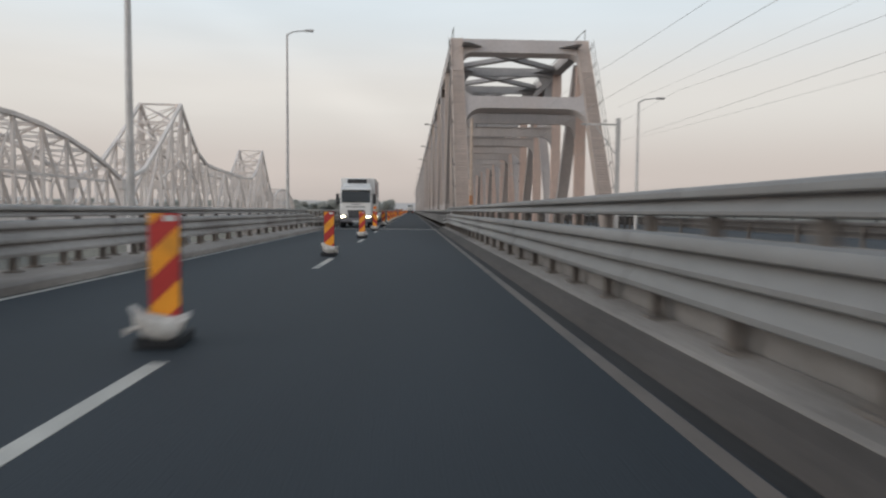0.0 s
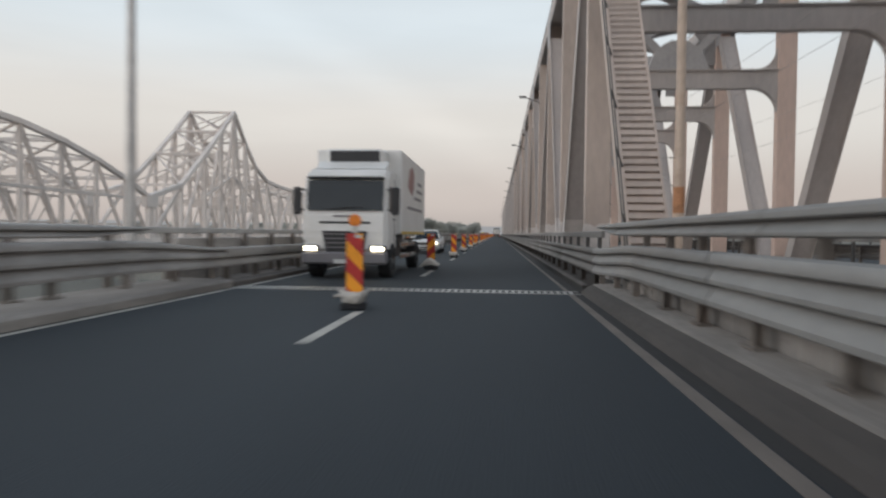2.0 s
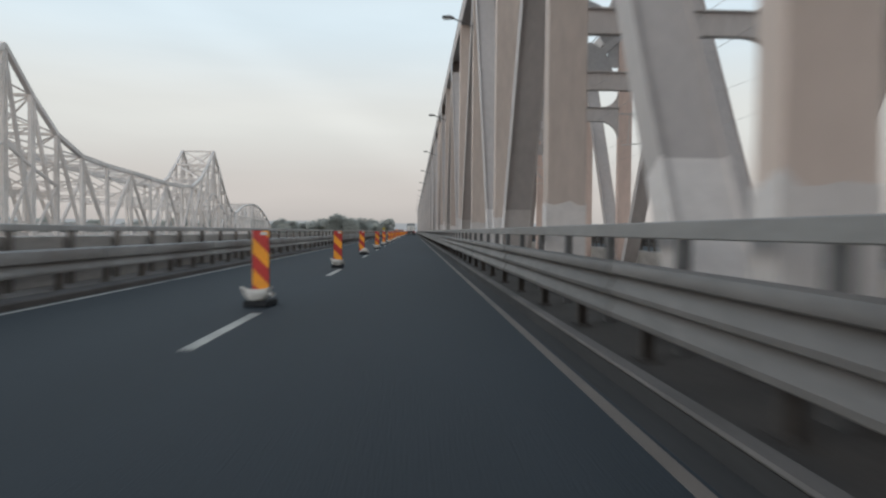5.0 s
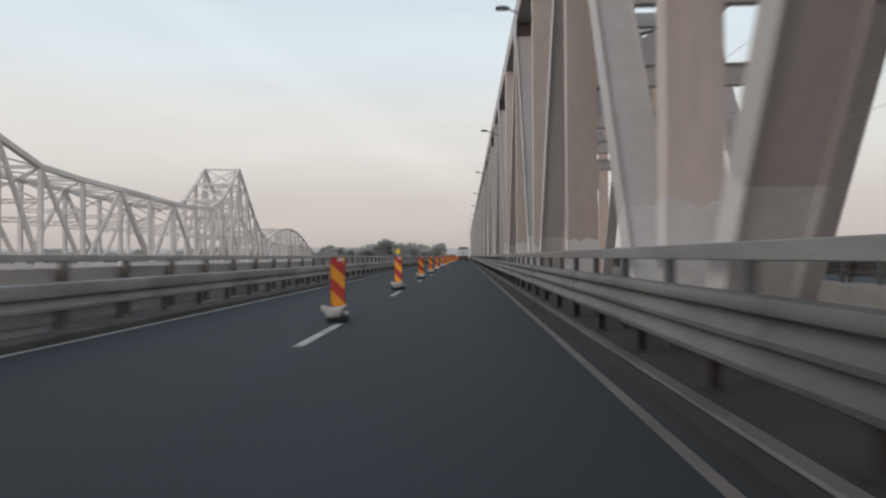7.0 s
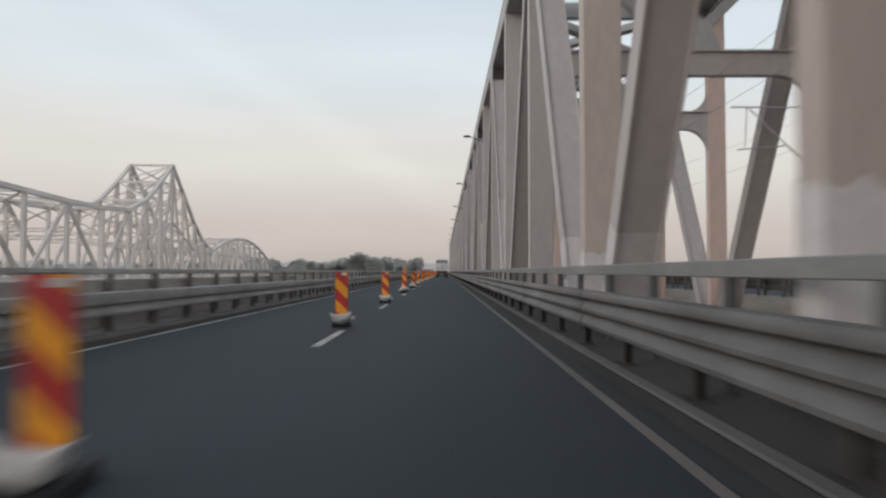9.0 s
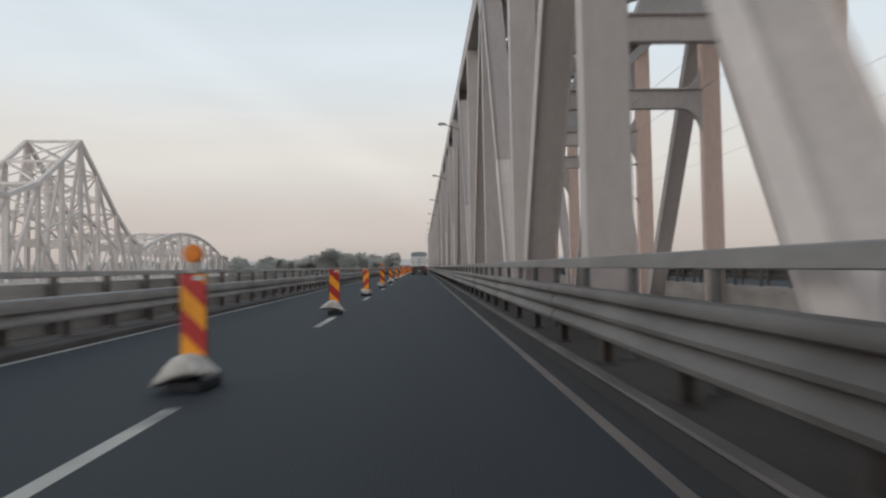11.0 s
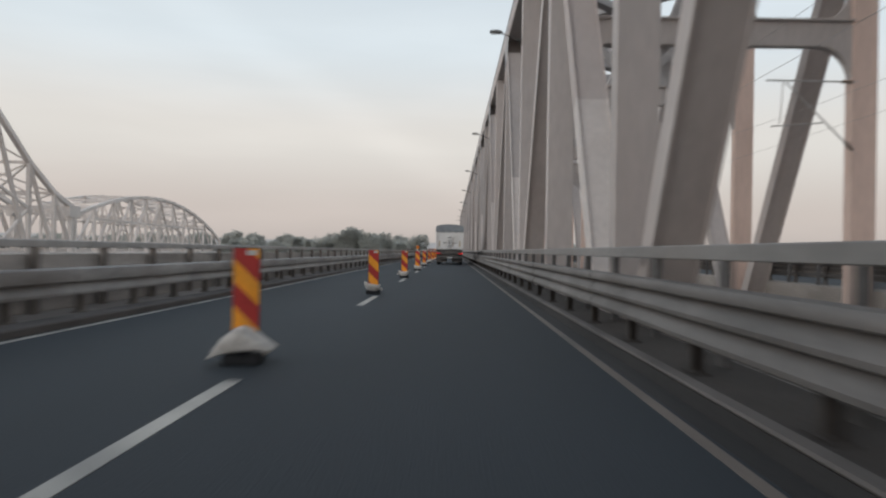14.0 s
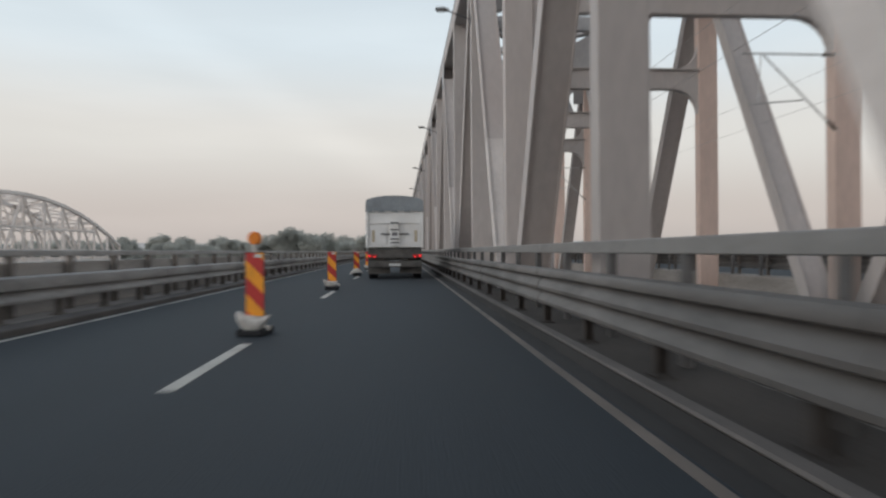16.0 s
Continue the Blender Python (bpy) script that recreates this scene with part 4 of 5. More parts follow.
EDGE_M = link_mesh("board", boxes(((-0.148, -0.014, 0.19), (0.148, 0.014, 1.255)), bevel=0.01), BLACK_PLASTIC)
TAG_M = link_mesh("maker_tag", boxes(((0.0, -0.021, 1.17), (0.11, -0.018, 1.225))), BAR_GREY)
FOOT_M = link_mesh("rubber_foot", boxes(((-0.2, -0.3, 0.0), (0.2, 0.3, 0.11)), ((-0.07, -0.06, 0.11), (0.07, 0.06, 0.22)), bevel=0.02), DARK)
LAMP_STEM = link_mesh("lamp_housing", tube(bmesh.new(), (0, 0, 1.25), (0, 0, 1.37), 0.05, 0.045, 12), BAG)


def lens_mesh(mat):
    bm = tube(bmesh.new(), (0, -0.045, 1.46), (0, 0.045, 1.46), 0.105, 0.105, 20)
    bmesh.ops.bevel(bm, geom=[e for e in bm.edges if len(e.link_faces) == 2 and any(len(f.verts) > 4 for f in e.link_faces)], offset=0.02, segments=2, affect="EDGES")
    return link_mesh("lens", bm, mat)


LENS_A, LENS_Y = lens_mesh(LAMP_AMBER), lens_mesh(LAMP_YELLOW)
rng = random.Random(5)
for i, y in enumerate(DASH):
    lamp = i in (3, 11, 15, 18, 22, 26, 30)
    at = ({0: -0.235, 9: -0.36, 17: -0.24, 19: -0.22, 22: -0.1}.get(i, -0.16 + rng.uniform(-0.04, 0.04)), y + {0: 0.85, 3: 0.5, 10: 0.6}.get(i, 1.1), 0)
    text = "red and yellow striped delineator board on a rubber foot"
    if lamp:
        text = "red and yellow striped delineator board with a round warning lamp"
    ob = thing("delineator", text, "delineator", "delineator boards between the lanes", at=at, rz=rng.uniform(-9, 9))
    way = 1 if i in (0, 1, 2, 4, 17) else -1
    part("board", EDGE_M, BLACK_PLASTIC, ob)
    part("red_stripes", STRIPES[way][0], BOARD_R, ob)
    part("yellow_stripes", STRIPES[way][1], BOARD_Y, ob)
    part("maker_tag", TAG_M, BAR_GREY, ob, "small blank white tag")
    part("rubber_foot", FOOT_M, DARK, ob, m=pose(BESIDE.get(i, 0) * 0.6, 0, 0))
    if lamp:
        part("lamp_housing", LAMP_STEM, BLACK_PLASTIC, ob)
        part("lens", LENS_Y if i == 11 else LENS_A, LAMP_AMBER, ob, "round yellow lens" if i == 11 else "round amber lens")
    draped = i in DRAPED
    bag = thing("sandbag", "slumped dirty white sandbag draped over a delineator foot" if draped else "dirty white sandbag lying on a delineator foot", "sandbag", "sandbags")
    bag.matrix_basis = pose(at[0] + BESIDE.get(i, 0) + rng.uniform(-0.04, 0.04), at[1] - 0.19, 0.225 - BESIDE.get(i, 0) * 0.2 if draped else 0.2, rng.uniform(-8, 8), rng.uniform(-8, 8), rng.uniform(-18, 18))
    if i in BESIDE:
        bag.scale = (0.78, 0.9, 0.95)
    kinds = [b for j, b in enumerate(BAGS) if (j % 3 == 1) == draped]
    part("sack", kinds[i % len(kinds)], BAG, bag)
    s = 1 if i % 3 else -1
    part("tied_end", ENDS[i % 4], BAG, bag, m=pose(s * (0.2 if draped else 0.17), -0.08, -0.05 if draped else 0.01, 0, 0, -25 if s > 0 else 205))


# ---- the old cantilever railway bridge over the same river ----
OD = Vector((-0.0556, 0.99845, 0))
ON = Vector((0.99845, 0.0556, 0))
OA = Vector((-60.4, 180.5, 0))      # near truss plane at the first tower
OW = 10.5
old = thing("old_bridge", "old pale riveted steel cantilever railway bridge with two towers", "bridge", at=tuple(OA))


def opoint(s, plane, z):
    return OD * s - ON * (OW * plane) + Vector((0, 0, z))


CANT = [(-43.0, 7.0), (-30, 10.0), (-18, 17.3), (-8.5, 23.5), (0, 29.3), (8.4, 23.2), (17.2, 18.0), (27.5, 15.2), (40, 14.6), (54, 14.4), (67.5, 14.1),
        (81, 13.8), (95, 13.9), (107.5, 14.6), (117.5, 17.8), (126.5, 23.2), (134.6, 28.6), (143, 22.5), (153, 14.9), (161, 10.4), (167.5, 8.2)]
DECK_Z = -0.5


def old_member(name, p, q, w, d, style="box", up=None):
    return beam(name, p, q, w, d, OLD_STEEL, old, style, up or tuple(ON))


def truss_span(nodes, heavy):
    for plane in (0, 1):
        for (s, z), (s2, z2) in zip(nodes, nodes[1:]):
            old_member("top_chord", opoint(s, plane, z), opoint(s2, plane, z2), 0.85 if heavy else 0.7, 0.8)
            old_member("bottom_chord", opoint(s, plane, DECK_Z), opoint(s2, plane, DECK_Z), 0.8, 0.7)
        for i, (s, z) in enumerate(nodes):
            tall = z > 20
            if z - DECK_Z > 1.5:
                old_member("post", opoint(s, plane, DECK_Z), opoint(s, plane, z), 1.3 if tall else 0.75 if heavy else 0.6, 0.6 if heavy else 0.45, "laced")
            if i + 1 < len(nodes):
                s2, z2 = nodes[i + 1]
                rising = z2 > z if abs(z2 - z) > 0.5 else i % 2 == 0
                a, b = ((s2, DECK_Z), (s, z)) if not rising else ((s, DECK_Z), (s2, z2))
                old_member("diagonal", opoint(a[0], plane, a[1]), opoint(b[0], plane, b[1] - 0.2), 0.7 if heavy else 0.5, 0.45 if heavy else 0.35, "laced")
                if not heavy and min(z, z2) > 7.2:
                    old_member("mid_strut", opoint(s, plane, 6.5), opoint(s2, plane, 6.5), 0.4, 0.35)
                    old_member("counter_tie", opoint(s if not rising else s2, plane, DECK_Z), opoint(s2 if not rising else s, plane, min(z, z2) - 0.3), 0.2, 0.15)
                if heavy and z + z2 > 34:
                    m1, m2 = (z + DECK_Z) / 2, (z2 + DECK_Z) / 2
                    old_member("sub_strut", opoint(s, plane, m1), opoint(s2, plane, m2), 0.4, 0.35)
                    old_member("sub_diagonal", opoint(s, plane, m1 if rising else DECK_Z), opoint(s2, plane, DECK_Z if rising else m2), 0.4, 0.35, "laced")
    for i, (s, z) in enumerate(nodes):
        # sway bracing across, storey by storey
        if z < 7.5:
            continue
        old_member("top_strut", opoint(s, 0, z), opoint(s, 1, z), 0.55, 0.5, "laced", (0, 0, 1))
        zz = z
        step = 5.2
        while zz - step > 7.5:
            lo = zz - step
            old_member("sway_strut", opoint(s, 0, lo), opoint(s, 1, lo), 0.75, 0.3, "laced", tuple(OD))
            old_member("sway_diagonal", opoint(s, 0, zz), opoint(s, 1, lo), 0.26, 0.26, "box", (0, 0, 1))
            old_member("sway_diagonal", opoint(s, 1, zz), opoint(s, 0, lo), 0.26, 0.26, "box", (0, 0, 1))
            zz = lo
        old_member("sway_strut", opoint(s, 0, 7.2), opoint(s, 1, 7.2), 0.9, 0.35, "laced", tuple(OD))
        if i + 1 < len(nodes) and nodes[i + 1][1] > 7.5:
            s2, z2 = nodes[i + 1]
            old_member("top_lateral", opoint(s, 0, z), opoint(s2, 1, z2), 0.3, 0.25, "box", (0, 0, 1))
            old_member("top_lateral", opoint(s, 1, z), opoint(s2, 0, z2), 0.3, 0.25, "box", (0, 0, 1))


def arch_nodes(a, b, za, zb, peak, n):
    out = []
    for i in range(n + 1):
        f = i / n
        base = za + (zb - za) * f
        out.append((a + (b - a) * f, base + (peak - (za + zb) / 2) * 4 * f * (1 - f)))
    return out


truss_span(CANT, True)
for s, z in ((CANT[0][0], CANT[0][1]), (CANT[-1][0], CANT[-1][1])):
    for plane in (0, 1):
        old_member("link_box", opoint(s - 2.0, plane, z - 0.7), opoint(s + 2.0, plane, z - 0.7), 2.2, 1.1)
        old_member("link_post", opoint(s, plane, DECK_Z), opoint(s, plane, z - 1.6), 2.0, 0.8, "laced")
truss_span(arch_nodes(-138, -43, 6.4, 6.8, 14.9, 11), False)
truss_span(arch_nodes(-233, -138, 6.0, 6.4, 14.5, 11), False)
truss_span(arch_nodes(167.5, 264, 6.6, 3.2, 13.0, 11), False)
for i in range(49):
    s = -233 + i * 10.3
    old_member("cross_girder", opoint(s, 0, DECK_Z), opoint(s, 1, DECK_Z), 0.9, 0.4, "box", (0, 0, 1))
for off in (0.32, 0.62):
    for seg in range(10):
        old_member("stringer", opoint(-233 + seg * 49.7, off, 0.2), opoint(-233 + (seg + 1) * 49.7, off, 0.2), 0.5, 0.3)
for plane in (0.06, 0.94):
    for z in (2.2, 1.6):
        for seg in range(10):
            old_member("deck_rail", opoint(-233 + seg * 49.7, plane, z), opoint(-233 + (seg + 1) * 49.7, plane, z), 0.12, 0.08)
    for i in range(124):
        old_member("rail_post", opoint(-233 + i * 4.01, plane, 0.2), opoint(-233 + i * 4.01, plane, 2.2), 0.08, 0.08)
for s in (0, 134.6, -138, -233, 264):
    bm = bmesh.new()
    c = OA + OD * s - ON * (OW / 2)
    ang = math.degrees(math.atan2(-OD.x, OD.y))
    prism(bm, [(-8.5, WATER_Z - 4), (8.5, WATER_Z - 4), (6.4, DECK_Z - 0.4), (-6.4, DECK_Z - 0.4)], -3, 3)
    solid("old_pier", bm, CONCRETE, "tall stone pier of the old bridge in the river", "pier", "old bridge piers", m=pose(c.x, c.y, 0, 0, 0, ang))


# ---- vehicles ----
def wheel_mesh(r, w):
    tyre = bmesh.new()
    prof = [(r * 0.58, -w / 2), (r * 0.92, -w / 2), (r, -w * 0.38), (r, w * 0.38), (r * 0.92, w / 2), (r * 0.58, w / 2)]
    ring = []
    n = 24
    for i in range(n):
        a = 2 * math.pi * i / n
        ring.append([tyre.verts.new((x, q * math.cos(a), q * math.sin(a))) for q, x in prof])
    for i in range(n):
        for j in range(len(prof)):
            k = (j + 1) % len(prof)
            tyre.faces.new((ring[i][j], ring[i][k], ring[(i + 1) % n][k], ring[(i + 1) % n][j]))
    bmesh.ops.recalc_face_normals(tyre, faces=tyre.faces)
    rim = tube(bmesh.new(), (-w * 0.4, 0, 0), (w * 0.4, 0, 0), r * 0.6, r * 0.6, 20)
    tube(rim, (-w * 0.5, 0, 0), (w * 0.5, 0, 0), r * 0.22, r * 0.22, 12)
    return link_mesh("tyre", tyre, DARK), link_mesh("rim", rim, CHROME)


TRUCK_TYRE, TRUCK_RIM = wheel_mesh(0.5, 0.36)
CAR_TYRE, CAR_RIM = wheel_mesh(0.33, 0.21)


def wheel(parent, x, y, r, tyre, rim):
    w = part("wheel", tyre, DARK, parent, m=pose(x, y, r))
    part("rim", rim, CHROME, w)
    return w


def tipper(at):
    """Semi-trailer tipper seen from behind: y = 0 is the tail, it faces +y."""
    t = thing("tipper_truck", "white high-sided tipper lorry with a grey tarpaulin and lit tail lamps", "lorry", at=at)
    bm = boxes(((-1.25, 0.0, 1.42), (1.25, 8.6, 3.15)), bevel=0.04)
    for z in (1.45, 2.5, 3.06):
        box(bm, (-1.25, -0.045, z), (1.25, 0.0, z + 0.08))
    part("body", bm, WHITE_PAINT, t)
    rib = link_mesh("rib", boxes(((-0.025, 0, 1.45), (0.025, 0.08, 3.1))), WHITE_PAINT)
    for i in range(12):
        for s in (-1, 1):
            part("rib", rib, WHITE_PAINT, t, m=pose(s * 1.275, 0.3 + i * 0.7, 0))
    tarp = bmesh.new()
    n = 14
    out = [(-1.29, 2.98), (-1.29, 3.5)] + [(1.29 * math.cos(math.pi * (1 - i / n)), 3.5 + 0.26 * math.sin(math.pi * i / n)) for i in range(1, n)] + [(1.29, 3.5), (1.29, 2.98)]
    out = [(-1.29, 3.1)] + out[1:-1] + [(1.29, 3.1)]
    prism(tarp, out, -0.06, 8.6)
    for i in range(9):
        box(tarp, (-1.3 + i * 0.29, -0.085, 3.02 + 0.05 * (i % 2)), (-1.3 + i * 0.29 + 0.28, -0.05, 3.3))
    part("tarpaulin", tarp, TARP, t, "sagging grey tarpaulin cover")
    for sgn in (-1, 1):
        part("tail_panel", boxes(((sgn * 0.76 - 0.34, -0.02, 1.62), (sgn * 0.76 + 0.34, 0.0, 2.42)), bevel=0.008), WHITE_PAINT, t)
        part("cream_strip", boxes(((sgn * 0.95 - 0.06, -0.035, 1.68), (sgn * 0.95 + 0.06, -0.02, 2.2)), bevel=0.006), CREAM, t, "cream tailgate strip")
        part("tail_frame", boxes(((sgn * 0.76 - 0.38, -0.05, 1.56), (sgn * 0.76 - 0.34, 0.0, 2.3)), ((sgn * 0.76 + 0.34, -0.05, 1.56), (sgn * 0.76 + 0.38, 0.0, 2.3)), ((sgn * 0.76 - 0.38, -0.05, 1.54), (sgn * 0.76 + 0.38, 0.0, 1.6))), WHITE_PAINT, t)
        part("latch_arm", boxes(((min(sgn * 0.2, sgn * 0.62), -0.08, 2.0), (max(sgn * 0.2, sgn * 0.62), -0.04, 2.06)), bevel=0.01), POST, t)
    part("latch_box", boxes(((-0.2, -0.1, 1.5), (0.2, -0.02, 2.62)), bevel=0.015), WHITE_PAINT, t)
    for z in (1.62, 1.78, 2.2, 2.5):
        part("step_bar", boxes(((-0.19, -0.13, z), (0.19, -0.1, z + 0.05))), BLACK_PLASTIC, t)
    part("sticker", boxes(((-0.12, -0.104, 1.95), (0.12, -0.1, 2.1))), PRINT_GREY, t)
    for sgn in (-1, 1):
        part("corner_post", boxes(((sgn * 1.23 - 0.06, -0.07, 1.42), (sgn * 1.23 + 0.06, 0.02, 3.1)), bevel=0.015), WHITE_PAINT, t)
    part("chassis", boxes(((-0.5, 0.1, 0.85), (0.5, 11.5, 1.35)), ((-1.2, 0.05, 1.1), (1.2, 0.3, 1.4))), LORRY_UNDER, t)
    part("bumper", boxes(((-1.2, -0.05, 0.55), (1.2, 0.08, 0.82)), ((-0.6, 0.0, 0.82), (-0.5, 0.08, 1.1)), ((0.5, 0.0, 0.82), (0.6, 0.08, 1.1)), bevel=0.015), LORRY_UNDER, t)
    part("light_bar", boxes(((-1.22, -0.04, 0.95), (1.22, 0.04, 1.14)), bevel=0.01), LORRY_UNDER, t)
    for s in (-1, 1):
        lamp = part("tail_light", boxes(((s * 1.0 - 0.2, -0.075, 0.97), (s * 1.0 + 0.2, -0.04, 1.12)), bevel=0.01), TAIL_OFF, t)
        part("lens", boxes(((s * 1.14 - 0.055, -0.085, 1.02), (s * 1.14 + 0.055, -0.075, 1.09)), ((s * 0.9 - 0.04, -0.085, 0.99), (s * 0.9 + 0.04, -0.075, 1.04))), TAIL, lamp, "lit red lens")
        part("mudflap", boxes(((s * 0.72 - 0.5, 0.35, 0.24), (s * 0.72 + 0.5, 0.38, 1.0))), LORRY_UNDER, t)
    part("number_plate", boxes(((-0.26, -0.06, 0.6), (0.26, -0.051, 0.71))), BAR_GREY, t)
    for y in (1.1, 2.4, 3.7, 8.9, 11.6):
        for s in (-1, 1):
            wheel(t, s * 1.03, y, 0.5, TRUCK_TYRE, TRUCK_RIM)
    part("cab", boxes(((-1.22, 9.3, 1.0), (1.22, 11.9, 3.6)), bevel=0.15), WHITE_PAINT, t)
    for s in (-1, 1):
        part("mirror", boxes(((s * 1.4 - 0.1, 11.6, 2.0), (s * 1.4 + 0.1, 11.75, 2.7)), bevel=0.04), BLACK_PLASTIC, t)
    return t


def box_lorry(at):
    """Refrigerated rigid lorry facing -y; y = 0 is its front."""
    t = thing("box_lorry", "white refrigerated box lorry with lit headlamps in the oncoming lane", "lorry", at=at)
    cab = bmesh.new()
    prism(cab, [(0.06, 0.72), (0.0, 1.2), (0.02, 1.8), (0.2, 2.78), (0.5, 3.02), (1.75, 3.08), (1.75, 0.72)], -1.15, 1.15, axis="x")
    bmesh.ops.bevel(cab, geom=list(cab.edges), offset=0.09, segments=3, affect="EDGES")
    for f in cab.faces:
        f.smooth = False
    part("cab", cab, WHITE_PAINT, t)
    wind = bmesh.new()
    prism(wind, [(0.02, 1.86), (0.17, 2.68), (0.15, 2.68), (0.0, 1.86)], -1.04, 1.04, axis="x")
    for v in wind.verts:
        v.co.y -= 0.03
    part("windscreen", wind, GLASS_DARK, t)
    for s in (-1, 1):
        part("wiper", tube(bmesh.new(), (s * 0.15 - 0.4, -0.03, 1.88), (s * 0.15 + 0.35, -0.03, 1.95), 0.012, seg=6), BLACK_PLASTIC, t)
        part("side_window", boxes(((s * 1.155 - 0.01, 0.4, 1.85), (s * 1.155 + 0.01, 1.25, 2.55)), bevel=0.008), GLASS_DARK, t)
        part("door_line", boxes(((s * 1.156 - 0.006, 1.32, 0.9), (s * 1.156 + 0.006, 1.35, 2.8))), BLACK_PLASTIC, t)
        part("door_handle", boxes(((s * 1.17 - 0.02, 1.05, 1.62), (s * 1.17 + 0.02, 1.25, 1.67)), bevel=0.008), BLACK_PLASTIC, t)
        part("wind_deflector", boxes(((s * 1.13 - 0.05, 0.08, 1.0), (s * 1.13 + 0.05, 0.3, 1.8)), bevel=0.04), WHITE_PAINT, t)
        mir = part("mirror", boxes(((s * 1.36 - 0.11, 0.1, 1.75), (s * 1.36 + 0.11, 0.24, 2.5)), bevel=0.04), BLACK_PLASTIC, t)
        part("mirror_arm", boxes(((min(s * 1.14, s * 1.3), 0.14, 2.4), (max(s * 1.14, s * 1.3), 0.2, 2.45)), ((min(s * 1.14, s * 1.3), 0.14, 1.85), (max(s * 1.14, s * 1.3), 0.2, 1.9))), BLACK_PLASTIC, mir)
        hl = part("headlight", boxes(((s * 0.92 - 0.24, -0.09, 0.74), (s * 0.92 + 0.24, 0.05, 0.92)), bevel=0.04), CHROME, t)
        part("lens", boxes(((s * 0.92 - 0.16, -0.1, 0.765), (s * 0.92 + 0.16, -0.09, 0.88)), bevel=0.004), HEADLIGHT, hl, "lit headlamp")
        part("cab_step", boxes(((s * 1.08 - 0.09, 0.45, 0.5), (s * 1.08 + 0.09, 1.0, 0.56)), bevel=0.01), BLACK_PLASTIC, t)
    grille = bmesh.new()
    prism(grille, [(-0.62, 1.3), (0.62, 1.3), (0.5, 0.72), (-0.5, 0.72)], -0.02, 0.05)
    part("grille", grille, BLACK_PLASTIC, t, "dark trapezoid grille")
    for i in range(4):
        w = 0.5 + 0.1 * i / 3
        part("grille_slat", boxes(((-w, -0.035, 0.84 + i * 0.12), (w, -0.02, 0.87 + i * 0.12))), PRINT_GREY, t)
    part("vent_slit", boxes(((-0.7, -0.012, 1.5), (0.7, 0.03, 1.56)), bevel=0.01), BLACK_PLASTIC, t)
    part("badge_bar", boxes(((-0.32, -0.008, 1.68), (0.32, 0.02, 1.73))), PRINT_GREY, t)
    part("bumper", boxes(((-1.16, -0.1, 0.4), (1.16, 0.25, 0.73)), bevel=0.05), PRINT_GREY, t, "dark grey bumper")
    part("number_plate", boxes(((-0.26, -0.115, 0.42), (0.26, -0.1, 0.53))), BAR_GREY, t)
    part("sun_visor", boxes(((-1.05, 0.02, 2.72), (1.05, 0.26, 2.78)), bevel=0.02), BLACK_PLASTIC, t)
    part("roof_deflector", prism(bmesh.new(), [(0.7, 3.05), (1.2, 3.3), (1.25, 3.05)], -1.0, 1.0, axis="x"), WHITE_PAINT, t)
    body = boxes(((-1.28, 1.9, 1.22), (1.28, 8.2, 3.72)), bevel=0.035)
    part("cargo_box", body, WHITE_PAINT, t)
    part("cooling_unit", boxes(((-0.85, 1.25, 2.85), (0.85, 1.9, 3.68)), bevel=0.08), WHITE_PAINT, t)
    part("cooling_grille", boxes(((-0.72, 1.2, 3.2), (0.72, 1.26, 3.62)), bevel=0.02), BLACK_PLASTIC, t)
    for s in (-1, 1):
        x = s * 1.284
        part("lower_stripe", boxes(((x - 0.006, 1.95, 1.225), (x + 0.006, 8.15, 1.31))), YELLOW_STRIPE, t, "yellow stripe")
        bm = bmesh.new()
        prism(bm, [(3.3, 2.72), (4.3, 2.5), (4.7, 2.75), (4.8, 3.2), (4.4, 3.45), (3.7, 3.3)], x - 0.005, x + 0.005, axis="x")
        part("print_patch", bm, PRINT_RED, t, "dull red printed patch")
        for z, a, b in ((2.4, 4.9, 6.9), (2.68, 5.6, 7.2), (2.95, 5.9, 7.0), (2.02, 3.2, 7.3)):
            part("print_bar", boxes(((x - 0.006, a, z), (x + 0.006, b, z + 0.1))), PRINT_GREY, t)
        for z in (0.48, 0.84):
            part("side_guard", boxes(((s * 1.2 - 0.02, 2.2, z), (s * 1.2 + 0.02, 5.7, z + 0.13)), bevel=0.01), CHROME, t)
        part("mudguard", boxes(((s * 1.02 - 0.22, 6.0, 1.02), (s * 1.02 + 0.22, 7.5, 1.08)), bevel=0.01), BLACK_PLASTIC, t)
        part("marker_light", boxes(((x - 0.01, 3.3, 1.1), (x + 0.01, 3.42, 1.16))), LAMP_AMBER, t)
        for y, in ((1.0,), (6.75,)):
            wheel(t, s * 1.0, y, 0.48, TRUCK_TYRE, TRUCK_RIM)
    part("chassis", boxes(((-0.45, 0.6, 0.7), (0.45, 8.0, 1.2)), ((-1.1, 2.1, 0.55), (-0.5, 3.0, 1.1)), ((0.5, 2.1, 0.55), (1.1, 3.0, 1.1))), BLACK_PLASTIC, t)
    part("rear_bumper", boxes(((-1.15, 8.05, 0.5), (1.15, 8.18, 0.66))), POST, t)
    return t


